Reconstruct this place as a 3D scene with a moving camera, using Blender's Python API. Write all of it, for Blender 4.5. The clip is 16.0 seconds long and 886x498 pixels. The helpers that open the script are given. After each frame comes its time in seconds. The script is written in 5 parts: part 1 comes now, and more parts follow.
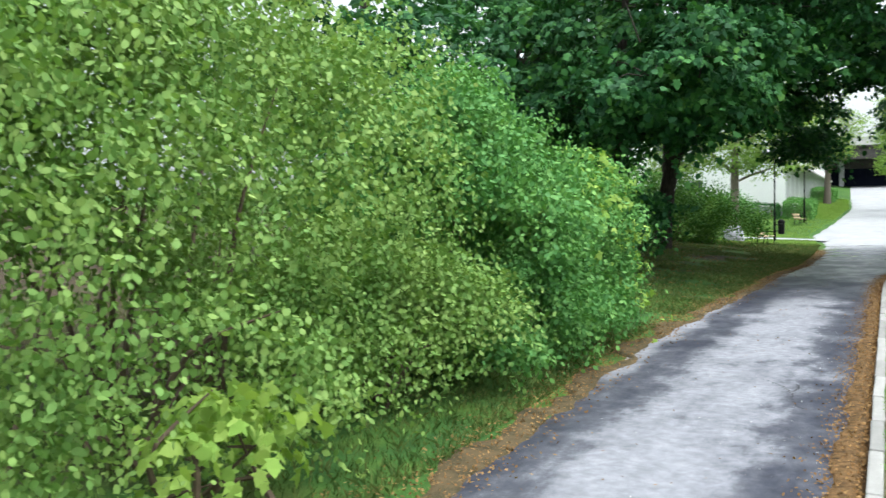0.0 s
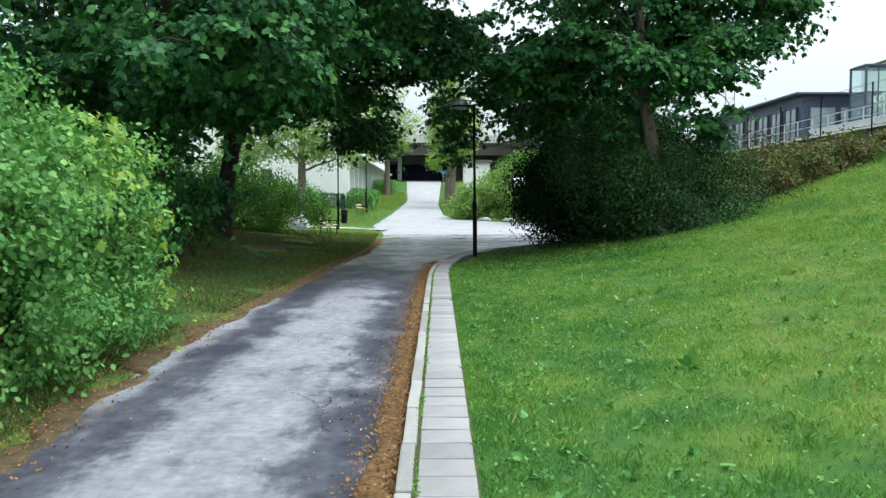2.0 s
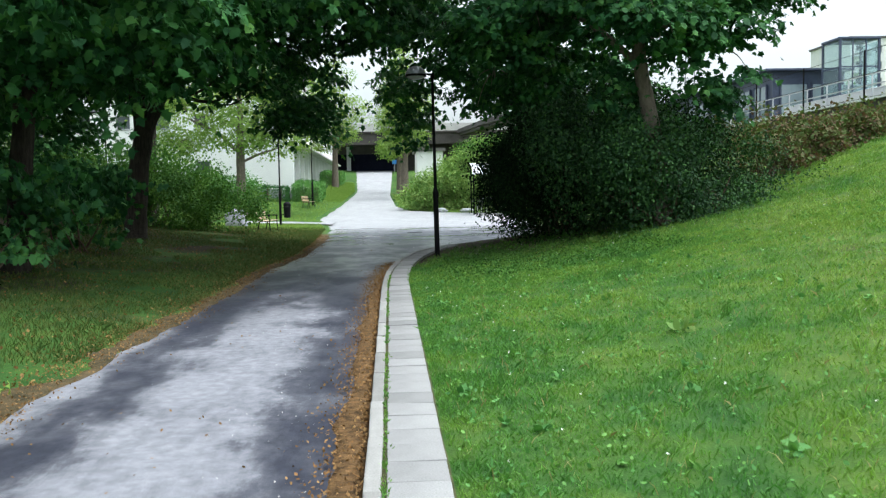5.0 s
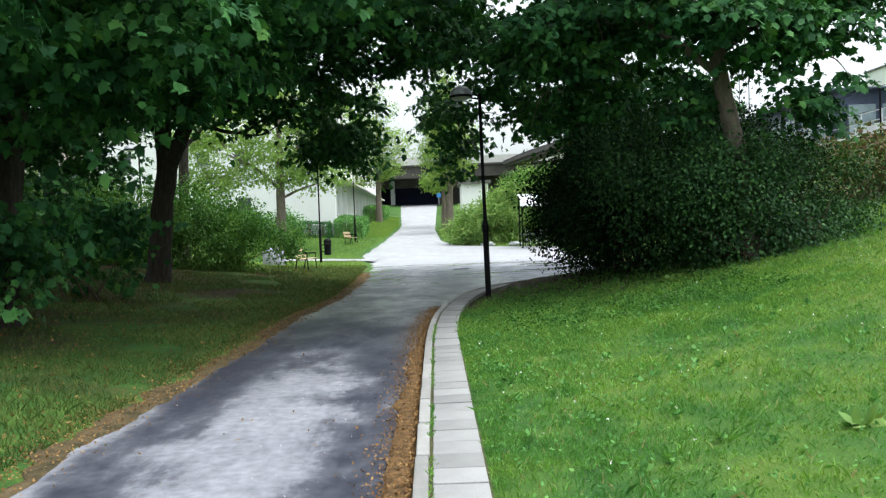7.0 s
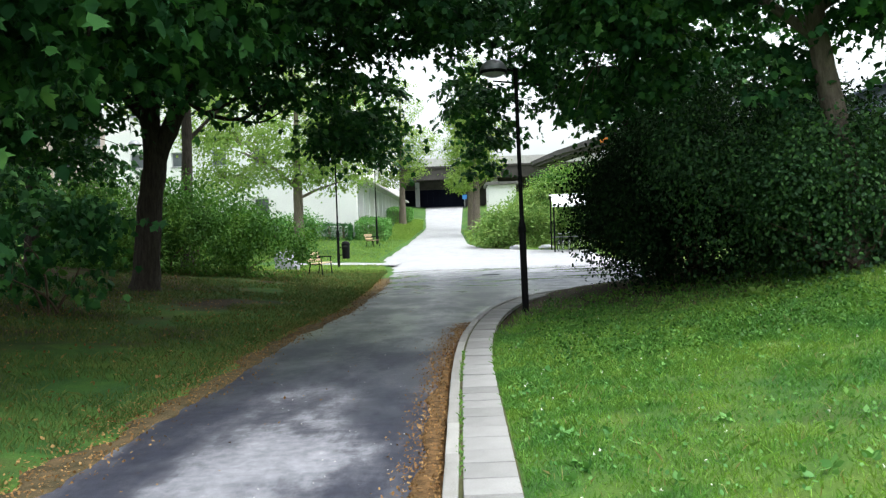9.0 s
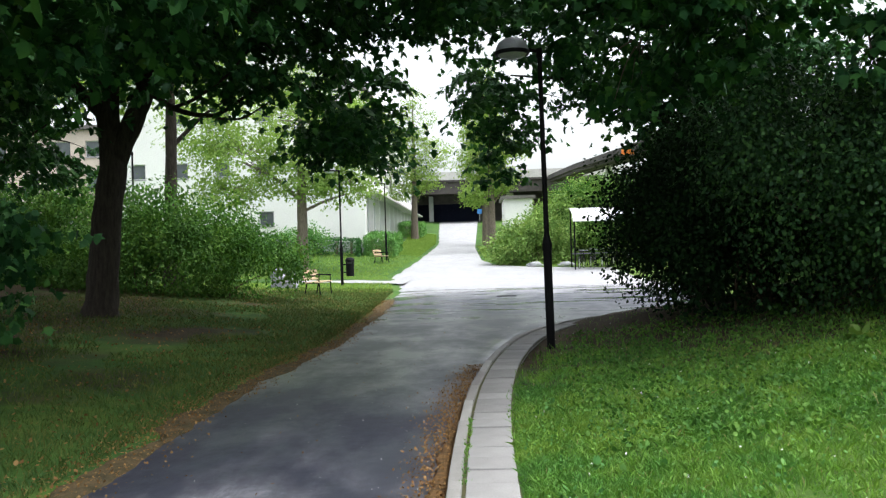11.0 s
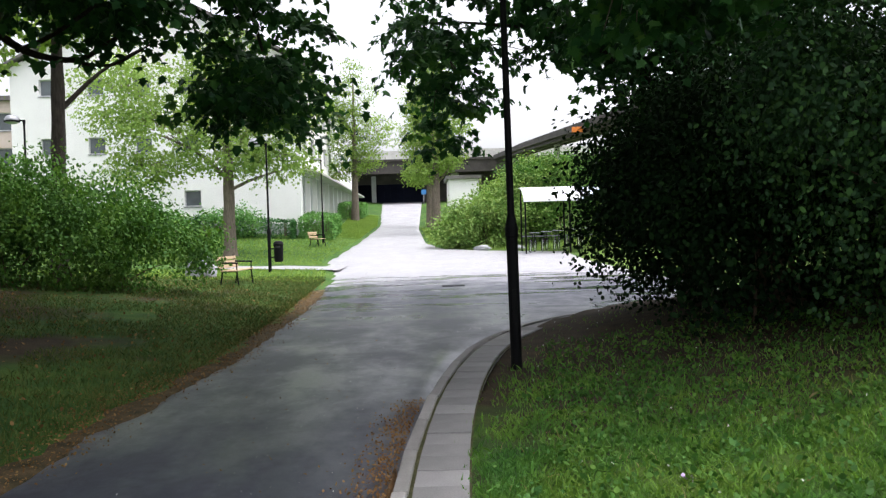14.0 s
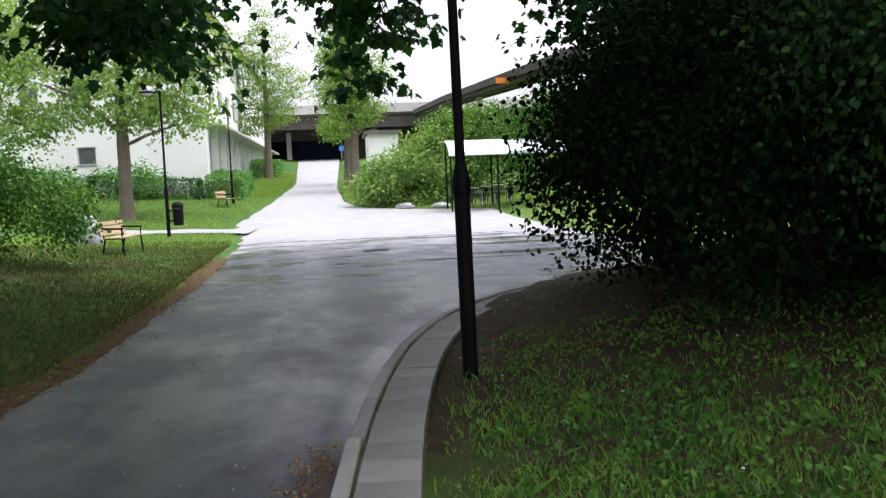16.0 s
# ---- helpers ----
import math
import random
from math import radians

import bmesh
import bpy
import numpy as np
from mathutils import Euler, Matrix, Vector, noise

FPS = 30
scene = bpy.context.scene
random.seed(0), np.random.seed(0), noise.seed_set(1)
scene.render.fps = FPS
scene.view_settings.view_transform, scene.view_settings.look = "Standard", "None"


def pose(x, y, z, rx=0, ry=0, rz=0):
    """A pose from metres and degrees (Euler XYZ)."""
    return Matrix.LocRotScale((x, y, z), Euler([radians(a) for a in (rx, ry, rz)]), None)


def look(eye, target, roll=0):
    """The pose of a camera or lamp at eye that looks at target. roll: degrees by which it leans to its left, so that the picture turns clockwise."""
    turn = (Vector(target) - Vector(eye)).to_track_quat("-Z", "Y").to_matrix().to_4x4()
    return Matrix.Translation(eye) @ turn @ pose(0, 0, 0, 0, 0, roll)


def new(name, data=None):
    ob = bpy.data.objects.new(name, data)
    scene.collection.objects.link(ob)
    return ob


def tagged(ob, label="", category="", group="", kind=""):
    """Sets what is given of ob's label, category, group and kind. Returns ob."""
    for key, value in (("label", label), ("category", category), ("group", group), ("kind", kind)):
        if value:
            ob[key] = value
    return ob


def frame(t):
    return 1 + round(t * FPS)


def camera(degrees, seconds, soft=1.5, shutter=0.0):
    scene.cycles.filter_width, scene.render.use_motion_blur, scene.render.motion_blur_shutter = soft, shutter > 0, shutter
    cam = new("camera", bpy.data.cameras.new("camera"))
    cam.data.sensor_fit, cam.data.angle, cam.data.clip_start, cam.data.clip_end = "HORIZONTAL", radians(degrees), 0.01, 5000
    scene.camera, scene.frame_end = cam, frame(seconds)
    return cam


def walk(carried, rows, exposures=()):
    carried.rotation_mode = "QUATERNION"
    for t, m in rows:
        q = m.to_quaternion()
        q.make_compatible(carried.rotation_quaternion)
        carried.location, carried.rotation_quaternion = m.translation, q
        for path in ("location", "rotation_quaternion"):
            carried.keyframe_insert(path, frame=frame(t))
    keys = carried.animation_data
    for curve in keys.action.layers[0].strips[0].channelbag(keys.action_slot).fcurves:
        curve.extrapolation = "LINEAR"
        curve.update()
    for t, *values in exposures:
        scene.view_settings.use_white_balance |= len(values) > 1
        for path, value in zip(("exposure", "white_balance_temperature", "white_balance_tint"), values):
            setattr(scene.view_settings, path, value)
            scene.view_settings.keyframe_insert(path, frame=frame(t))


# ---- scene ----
cam = camera(54.8, 16.0, soft=1.3, shutter=0.15)
PATH = [
    (0, (0.118, -1.701, 1.753), (-0.806, 0.071, 1.68), -0.9),
    (0.5, (0.069, -1.255, 1.718), (-0.543, 0.647, 1.633), 1.0),
    (1, (0.096, -0.685, 1.705), (-0.259, 1.281, 1.625), 1.2),
    (1.5, (0.193, -0.186, 1.703), (0.042, 1.806, 1.615), 0.5),
    (2, (0.248, 0.248, 1.682), (0.258, 2.245, 1.576), 0.1),
    (2.5, (0.194, 0.736, 1.645), (0.351, 2.726, 1.525), 0.0),
    (3, (0.163, 1.407, 1.612), (0.395, 3.388, 1.47), 0.5),
    (5.5, (0.18, 5.234, 1.626), (0.266, 7.229, 1.513), -1.3),
    (6, (0.171, 5.831, 1.626), (0.23, 7.829, 1.543), -1.3),
    (6.5, (0.162, 6.371, 1.641), (0.198, 8.369, 1.582), -1.6),
    (7, (0.197, 6.966, 1.655), (0.214, 8.966, 1.607), -2.1),
    (7.5, (0.137, 7.672, 1.649), (0.136, 9.672, 1.609), -1.9),
    (8, (0.148, 8.449, 1.641), (0.126, 10.448, 1.603), -2.0),
    (8.5, (0.191, 9.264, 1.632), (0.155, 11.263, 1.592), -2.3),
    (9, (0.161, 10.074, 1.611), (0.119, 12.073, 1.572), -2.0),
    (9.5, (0.146, 10.775, 1.621), (0.105, 12.775, 1.58), -1.9),
    (11.8, (0.277, 14.249, 1.683), (0.188, 16.246, 1.711), -1.7),
    (12, (0.254, 14.432, 1.702), (0.185, 16.431, 1.734), -1.6),
    (12.5, (0.265, 14.73, 1.73), (0.249, 16.73, 1.756), -1.8),
    (13, (0.337, 15.083, 1.696), (0.351, 17.083, 1.712), -1.5),
    (13.5, (0.325, 15.844, 1.681), (0.358, 17.844, 1.672), -1.7),
    (14, (0.301, 16.733, 1.681), (0.353, 18.732, 1.631), -1.7),
    (14.5, (0.262, 17.548, 1.642), (0.341, 19.544, 1.552), -1.4),
    (15, (0.317, 18.216, 1.664), (0.434, 20.207, 1.522), -1.7),
    (15.5, (0.369, 18.907, 1.662), (0.558, 20.888, 1.465), -2.2),
    (16, (0.359, 19.614, 1.653), (0.593, 21.594, 1.497), -2.4),
]
walk(cam, [(t, look(eye, target, roll)) for t, eye, target, roll in PATH],
     exposures=((0, 1.25, 6250, 3), (2.5, 1.0, 6050, 2), (7, 1.15, 6250, 4), (9.5, 1.28, 6400, 5), (12.5, 1.22, 6450, 12), (16, 1.18, 6450, 15)))

# ---- world and light: an overcast afternoon ----
world = bpy.data.worlds.new("overcast_sky")
scene.world = world
world.use_nodes = True
wn, wl = world.node_tree.nodes, world.node_tree.links
sky = wn.new("ShaderNodeTexSky")
sky.sky_type, sky.sun_disc = "NISHITA", False
sky.sun_elevation, sky.sun_rotation = radians(72), radians(110)
sky.air_density, sky.dust_density = 1.0, 3.0
grey = wn.new("ShaderNodeHueSaturation")
grey.inputs["Saturation"].default_value = 0.22
wl.new(sky.outputs[0], grey.inputs["Color"])
# an overcast sky is brightest overhead
way_up, part_up, even = wn.new("ShaderNodeTexCoord"), wn.new("ShaderNodeSeparateXYZ"), wn.new("ShaderNodeMapRange")
wl.new(way_up.outputs["Generated"], part_up.inputs[0])
wl.new(part_up.outputs["Z"], even.inputs["Value"])
even.inputs["To Min"].default_value, even.inputs["To Max"].default_value = 0.72, 1.75
veil = wn.new("ShaderNodeMix")
veil.data_type, veil.blend_type = "RGBA", "MULTIPLY"
veil.inputs["Factor"].default_value = 1.0
wl.new(grey.outputs[0], veil.inputs["A"])
wl.new(even.outputs[0], veil.inputs["B"])
wl.new(veil.outputs["Result"], wn["Background"].inputs["Color"])
wn["Background"].inputs["Strength"].default_value = 0.15
sun = new("sun", bpy.data.lights.new("sun", "SUN"))
sun.data.energy, sun.data.angle, sun.data.color = 0.7, radians(50), (1.0, 0.98, 0.95)
sun.matrix_world = look((0, 0, 30), (-4, 1.5, 30 - 14))


# ---- materials ----
def shader(name, rough=0.7, spec=0.4):
    m = bpy.data.materials.new(name)
    m.use_nodes = True
    b = m.node_tree.nodes["Principled BSDF"]
    b.inputs["Roughness"].default_value = rough
    b.inputs["Specular IOR Level"].default_value = spec
    return m, m.node_tree.nodes, m.node_tree.links, b


def coords(n, l, scale=(1, 1, 1)):
    c, mp = n.new("ShaderNodeTexCoord"), n.new("ShaderNodeMapping")
    mp.inputs["Scale"].default_value = scale
    l.new(c.outputs["Object"], mp.inputs["Vector"])
    return mp.outputs["Vector"]


def noise_node(n, l, vec, scale, detail=4.0, rough=0.6):
    t = n.new("ShaderNodeTexNoise")
    t.inputs["Scale"].default_value, t.inputs["Detail"].default_value, t.inputs["Roughness"].default_value = scale, detail, rough
    l.new(vec, t.inputs["Vector"])
    return t.outputs["Fac"]


def ramp(n, l, fac, stops):
    r = n.new("ShaderNodeValToRGB")
    e = r.color_ramp.elements
    while len(e) < len(stops):
        e.new(0.5)
    for k, (p, c) in enumerate(stops):
        e[k].position = p
        e[k].color = (*c, 1) if isinstance(c, tuple) else (c, c, c, 1)
    l.new(fac, r.inputs["Fac"])
    return r.outputs["Color"]


def mix(n, l, fac, a, b, mode="MIX"):
    x = n.new("ShaderNodeMix")
    x.data_type, x.blend_type = "RGBA", mode
    for sock, v in ((x.inputs["Factor"], fac), (x.inputs["A"], a), (x.inputs["B"], b)):
        if isinstance(v, (int, float)):
            sock.default_value = v
        elif isinstance(v, tuple):
            sock.default_value = (*v, 1)
        else:
            l.new(v, sock)
    return x.outputs["Result"]


def bump(n, l, b, height, strength=0.4, dist=0.01):
    k = n.new("ShaderNodeBump")
    k.inputs["Strength"].default_value, k.inputs["Distance"].default_value = strength, dist
    l.new(height, k.inputs["Height"])
    l.new(k.outputs["Normal"], b.inputs["Normal"])


def rough_surface(name, c1, c2, scale=3.0, fine=60.0, rough=0.8, relief=0.4, dist=0.01, spec=0.4, metal=0.0, stretch=(1, 1, 1), vary=False):
    """Two colours mixed at two scales, with fine relief."""
    m, n, l, b = shader(name, rough, spec)
    v = coords(n, l, stretch)
    big, small = noise_node(n, l, v, scale), noise_node(n, l, v, fine, 3)
    col = ramp(n, l, big, [(0.3, c1), (0.7, c2)])
    dim = ramp(n, l, small, [(0.25, 0.78), (0.75, 1.15)])
    if vary:  # each piece a little lighter or darker than the next
        info = n.new("ShaderNodeObjectInfo")
        col = mix(n, l, 1.0, col, ramp(n, l, info.outputs["Random"], [(0.0, 0.78), (1.0, 1.12)]), "MULTIPLY")
    l.new(mix(n, l, 1.0, col, dim, "MULTIPLY"), b.inputs["Base Color"])
    b.inputs["Metallic"].default_value = metal
    bump(n, l, b, small, relief, dist)
    return m


def leaf_material(name, stops, through_light=0.35, rough=0.65, patch_scale=0.6, patch_weight=0.5, spec=0.12, single=0.6):
    """Leaves whose green differs from leaf to leaf, and that let light through."""
    m, n, l, b = shader(name, rough, spec)
    g = n.new("ShaderNodeNewGeometry")
    v = coords(n, l)
    patch = noise_node(n, l, v, patch_scale, 3)
    both = n.new("ShaderNodeMath")
    both.operation = "MULTIPLY_ADD"
    l.new(g.outputs["Random Per Island"], both.inputs[0])
    both.inputs[1].default_value = single
    half = n.new("ShaderNodeMath")
    half.operation, half.inputs[1].default_value = "MULTIPLY", patch_weight
    l.new(patch, half.inputs[0])
    l.new(half.outputs[0], both.inputs[2])
    col = ramp(n, l, both.outputs[0], stops)
    l.new(col, b.inputs["Base Color"])
    t = n.new("ShaderNodeBsdfTranslucent")
    l.new(mix(n, l, 1.0, col, (1.25, 1.3, 0.6), "MULTIPLY"), t.inputs["Color"])
    s = n.new("ShaderNodeMixShader")
    s.inputs[0].default_value = through_light
    l.new(b.outputs[0], s.inputs[1])
    l.new(t.outputs[0], s.inputs[2])
    l.new(s.outputs[0], n["Material Output"].inputs["Surface"])
    return m


def turf_colour(n, l, v):
    """The lawn's greens: broad yellowish and bluish drifts, smaller patches within them."""
    drift, patch = noise_node(n, l, v, 0.38, 3, 0.55), noise_node(n, l, v, 1.9, 5, 0.65)
    sep, up = n.new("ShaderNodeSeparateXYZ"), n.new("ShaderNodeMapRange")
    l.new(v, sep.inputs[0])
    l.new(sep.outputs["X"], up.inputs["Value"])
    up.inputs["From Min"].default_value, up.inputs["From Max"].default_value = 0.3, 7.0
    up.inputs["To Min"].default_value, up.inputs["To Max"].default_value = -0.08, 0.04
    a, c = n.new("ShaderNodeMath"), n.new("ShaderNodeMath")
    a.operation, a.inputs[1].default_value = "MULTIPLY_ADD", 0.75
    l.new(patch, a.inputs[0])
    l.new(up.outputs[0], a.inputs[2])
    c.operation, c.inputs[1].default_value = "MULTIPLY_ADD", 0.55
    l.new(drift, c.inputs[0])
    l.new(a.outputs[0], c.inputs[2])
    return ramp(n, l, c.outputs[0], [(0.36, (0.040, 0.125, 0.034)), (0.54, (0.080, 0.190, 0.038)), (0.70, (0.140, 0.245, 0.044)), (0.86, (0.205, 0.285, 0.070))])


def lawn_blade_material():
    m, n, l, b = shader("lawn_blade", 0.55, 0.2)
    g = n.new("ShaderNodeNewGeometry")
    tone = ramp(n, l, g.outputs["Random Per Island"], [(0.0, 0.95), (0.85, 1.45), (1.0, 1.8)])
    col = mix(n, l, 1.0, turf_colour(n, l, coords(n, l)), tone, "MULTIPLY")
    l.new(col, b.inputs["Base Color"])
    t, x = n.new("ShaderNodeBsdfTranslucent"), n.new("ShaderNodeMixShader")
    l.new(mix(n, l, 1.0, col, (1.2, 1.25, 0.6), "MULTIPLY"), t.inputs["Color"])
    x.inputs[0].default_value = 0.3
    l.new(b.outputs[0], x.inputs[1])
    l.new(t.outputs[0], x.inputs[2])
    l.new(x.outputs[0], n["Material Output"].inputs["Surface"])
    return m


def asphalt_material():
    m, n, l, b = shader("worn_asphalt", 0.6, 0.35)
    v = coords(n, l)
    long = coords(n, l, (1.0, 0.75, 1.0))
    blot, grit, stone = noise_node(n, l, long, 1.1, 7, 0.68), noise_node(n, l, v, 9, 5), noise_node(n, l, v, 160, 2)
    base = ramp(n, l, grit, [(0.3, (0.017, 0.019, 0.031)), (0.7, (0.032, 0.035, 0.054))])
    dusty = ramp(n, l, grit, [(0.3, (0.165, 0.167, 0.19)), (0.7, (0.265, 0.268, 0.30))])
    # pale worn crown, fading raggedly to the darker base from y 15 on
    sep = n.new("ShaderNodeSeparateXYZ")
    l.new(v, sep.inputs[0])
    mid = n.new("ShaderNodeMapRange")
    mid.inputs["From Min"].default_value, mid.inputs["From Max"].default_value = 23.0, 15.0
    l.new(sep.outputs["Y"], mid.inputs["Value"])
    sway = n.new("ShaderNodeMath")
    sway.operation, sway.inputs[1].default_value = "MULTIPLY_ADD", 0.7
    l.new(noise_node(n, l, v, 0.6, 4), sway.inputs[0])
    l.new(sep.outputs["X"], sway.inputs[2])
    side = n.new("ShaderNodeMapRange")
    side.inputs["From Min"].default_value, side.inputs["From Max"].default_value = -2.75, 0.55
    l.new(sway.outputs[0], side.inputs["Value"])
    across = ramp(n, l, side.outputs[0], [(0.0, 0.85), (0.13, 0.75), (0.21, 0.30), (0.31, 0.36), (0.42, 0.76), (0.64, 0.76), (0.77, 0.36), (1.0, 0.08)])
    # the far crossing is pale too, for the sky it mirrors at grazing angles
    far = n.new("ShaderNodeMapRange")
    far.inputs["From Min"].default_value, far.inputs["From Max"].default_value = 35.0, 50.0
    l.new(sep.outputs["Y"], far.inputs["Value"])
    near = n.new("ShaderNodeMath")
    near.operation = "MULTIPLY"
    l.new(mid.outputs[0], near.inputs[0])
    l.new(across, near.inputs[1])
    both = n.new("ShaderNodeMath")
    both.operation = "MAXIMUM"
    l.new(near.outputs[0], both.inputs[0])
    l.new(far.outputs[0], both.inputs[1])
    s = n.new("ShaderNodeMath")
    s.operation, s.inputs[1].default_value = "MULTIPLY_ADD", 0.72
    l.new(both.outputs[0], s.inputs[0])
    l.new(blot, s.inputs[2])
    streak = noise_node(n, l, coords(n, l, (1.0, 0.3, 1.0)), 4.0, 7, 0.72)
    t = n.new("ShaderNodeMath")
    t.operation, t.inputs[1].default_value = "MULTIPLY_ADD", 0.7
    l.new(streak, t.inputs[0])
    l.new(s.outputs[0], t.inputs[2])
    shift = n.new("ShaderNodeMath")
    shift.operation, shift.inputs[1].default_value = "MULTIPLY", 0.6
    l.new(t.outputs[0], shift.inputs[0])
    wear_and_sheen = ramp(n, l, shift.outputs[0], [(0.60, 0.0), (0.70, 0.22), (0.78, 0.72), (0.88, 1.0)])
    # sky sheen of the open crossing, put into its colour
    sky_sheen = ramp(n, l, grit, [(0.3, (0.25, 0.25, 0.265)), (0.7, (0.38, 0.38, 0.395))])
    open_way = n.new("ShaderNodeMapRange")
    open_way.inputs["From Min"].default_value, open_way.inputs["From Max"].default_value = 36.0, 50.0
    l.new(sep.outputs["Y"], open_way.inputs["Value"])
    col = mix(n, l, wear_and_sheen, base, mix(n, l, open_way.outputs[0], dusty, sky_sheen))
    speck = ramp(n, l, stone, [(0.3, 0.75), (0.7, 1.2)])
    l.new(mix(n, l, 1.0, col, speck, "MULTIPLY"), b.inputs["Base Color"])
    damp = noise_node(n, l, coords(n, l, (1.0, 0.55, 1.0)), 0.8, 6, 0.68)
    wet = ramp(n, l, damp, [(0.40, 0.28), (0.60, 0.50)])
    dry = ramp(n, l, wear_and_sheen, [(0.0, 0.0), (1.0, 0.24)])
    # the bend ahead lies damp and smooth, with shallow puddles along the crossing
    rougher = n.new("ShaderNodeMapRange")
    rougher.inputs["From Min"].default_value, rougher.inputs["From Max"].default_value = 24.0, 15.0
    rougher.inputs["To Max"].default_value = 0.3
    l.new(sep.outputs["Y"], rougher.inputs["Value"])
    soak = mix(n, l, 1.0, mix(n, l, 1.0, wet, dry, "ADD"), rougher.outputs[0], "ADD")
    pool = ramp(n, l, noise_node(n, l, coords(n, l, (0.16, 0.75, 1.0)), 1.0, 5, 0.6), [(0.50, 0.0), (0.56, 1.0)])
    reach, fall = n.new("ShaderNodeMapRange"), n.new("ShaderNodeMapRange")
    for r_, p, q in ((reach, 32.0, 37.0), (fall, 49.0, 45.0)):
        r_.inputs["From Min"].default_value, r_.inputs["From Max"].default_value = p, q
        l.new(sep.outputs["Y"], r_.inputs["Value"])
    pool = mix(n, l, 1.0, mix(n, l, 1.0, pool, reach.outputs[0], "MULTIPLY"), fall.outputs[0], "MULTIPLY")
    l.new(mix(n, l, pool, soak, (0.08, 0.08, 0.08)), b.inputs["Roughness"])
    bump(n, l, b, stone, 0.18, 0.003)
    return m


def ground_material():
    m, n, l, b = shader("turf_and_soil", 0.95, 0.15)
    v = coords(n, l)
    big, mid, fine = noise_node(n, l, v, 0.35, 4), noise_node(n, l, v, 3.5, 4), noise_node(n, l, v, 55, 3)
    green = mix(n, l, 1.0, turf_colour(n, l, v), (0.58, 0.58, 0.58), "MULTIPLY")
    soil = ramp(n, l, mid, [(0.3, (0.035, 0.027, 0.017)), (0.7, (0.075, 0.055, 0.032))])
    # bare soil shows under the trees on the bank and beside the kerb
    sep = n.new("ShaderNodeSeparateXYZ")
    l.new(v, sep.inputs[0])
    # soil is spread wider here so the bank darkens as under canopy shade
    left = n.new("ShaderNodeMapRange")
    left.inputs["From Min"].default_value, left.inputs["From Max"].default_value = -2.2, -7.0
    l.new(sep.outputs["X"], left.inputs["Value"])
    past = n.new("ShaderNodeMapRange")
    past.inputs["From Min"].default_value, past.inputs["From Max"].default_value = 48.0, 38.0
    l.new(sep.outputs["Y"], past.inputs["Value"])
    k = n.new("ShaderNodeMath")
    k.operation = "MULTIPLY"
    l.new(left.outputs[0], k.inputs[0])
    l.new(past.outputs[0], k.inputs[1])
    dist = n.new("ShaderNodeVectorMath")
    dist.operation = "DISTANCE"
    l.new(v, dist.inputs[0])
    dist.inputs[1].default_value = (4.2, 29.0, 0.3)
    bend = n.new("ShaderNodeMapRange")
    bend.inputs["From Min"].default_value, bend.inputs["From Max"].default_value = 7.2, 3.6
    bend.inputs["To Max"].default_value = 2.2
    l.new(dist.outputs["Value"], bend.inputs["Value"])
    both = n.new("ShaderNodeMath")
    both.operation = "MAXIMUM"
    l.new(k.outputs[0], both.inputs[0])
    l.new(bend.outputs[0], both.inputs[1])
    s = n.new("ShaderNodeMath")
    s.operation, s.inputs[1].default_value = "MULTIPLY_ADD", 0.26
    l.new(both.outputs[0], s.inputs[0])
    l.new(big, s.inputs[2])
    bare = ramp(n, l, s.outputs[0], [(0.62, 0.0), (0.78, 1.0)])
    dim = ramp(n, l, fine, [(0.25, 0.6), (0.75, 1.25)])
    l.new(mix(n, l, 1.0, mix(n, l, bare, green, soil), dim, "MULTIPLY"), b.inputs["Base Color"])
    bump(n, l, b, fine, 0.7, 0.02)
    return m


def glass_material(name, tint, rough=0.06):
    m, n, l, b = shader(name, rough, 0.6)
    v = coords(n, l)
    l.new(ramp(n, l, noise_node(n, l, v, 1.2, 2), [(0.3, tuple(c * 0.7 for c in tint)), (0.7, tint)]), b.inputs["Base Color"])
    return m


def clear_glass():
    m, n, l, b = shader("clear_glass", 0.03, 0.5)
    b.inputs["Base Color"].default_value = (0.72, 0.86, 0.88, 1)
    b.inputs["Transmission Weight"].default_value = 0.85
    b.inputs["IOR"].default_value = 1.2
    return m


ASPHALT, TURF = asphalt_material(), ground_material()
SLAB = rough_surface("concrete_slab", (0.20, 0.197, 0.197), (0.30, 0.295, 0.295), 1.4, 90, 0.85, 0.3, 0.004, vary=True)
KERB = rough_surface("kerb_concrete", (0.22, 0.215, 0.205), (0.32, 0.31, 0.30), 2.2, 80, 0.85, 0.3, 0.004, vary=True)
BARK = rough_surface("dark_bark", (0.028, 0.023, 0.020), (0.075, 0.062, 0.052), 6, 30, 0.95, 0.9, 0.03, 0.2, stretch=(3, 3, 0.6))
PALE_BARK = rough_surface("grey_brown_bark", (0.13, 0.105, 0.085), (0.24, 0.20, 0.165), 6, 30, 0.95, 0.9, 0.03, 0.2, stretch=(3, 3, 0.6))
TWIG = rough_surface("brown_twig", (0.07, 0.05, 0.035), (0.13, 0.09, 0.06), 8, 50, 0.9)
MAPLE = leaf_material("maple_leaf", [(0.2, (0.010, 0.040, 0.016)), (0.5, (0.022, 0.084, 0.029)), (0.72, (0.062, 0.18, 0.046)), (0.88, (0.135, 0.285, 0.06))], 0.15, 0.55, 1.1, 0.85, 0.14, 0.3)
PALE_LEAF = leaf_material("young_pale_leaf", [(0.1, (0.13, 0.23, 0.055)), (0.9, (0.30, 0.42, 0.13))], 0.45)
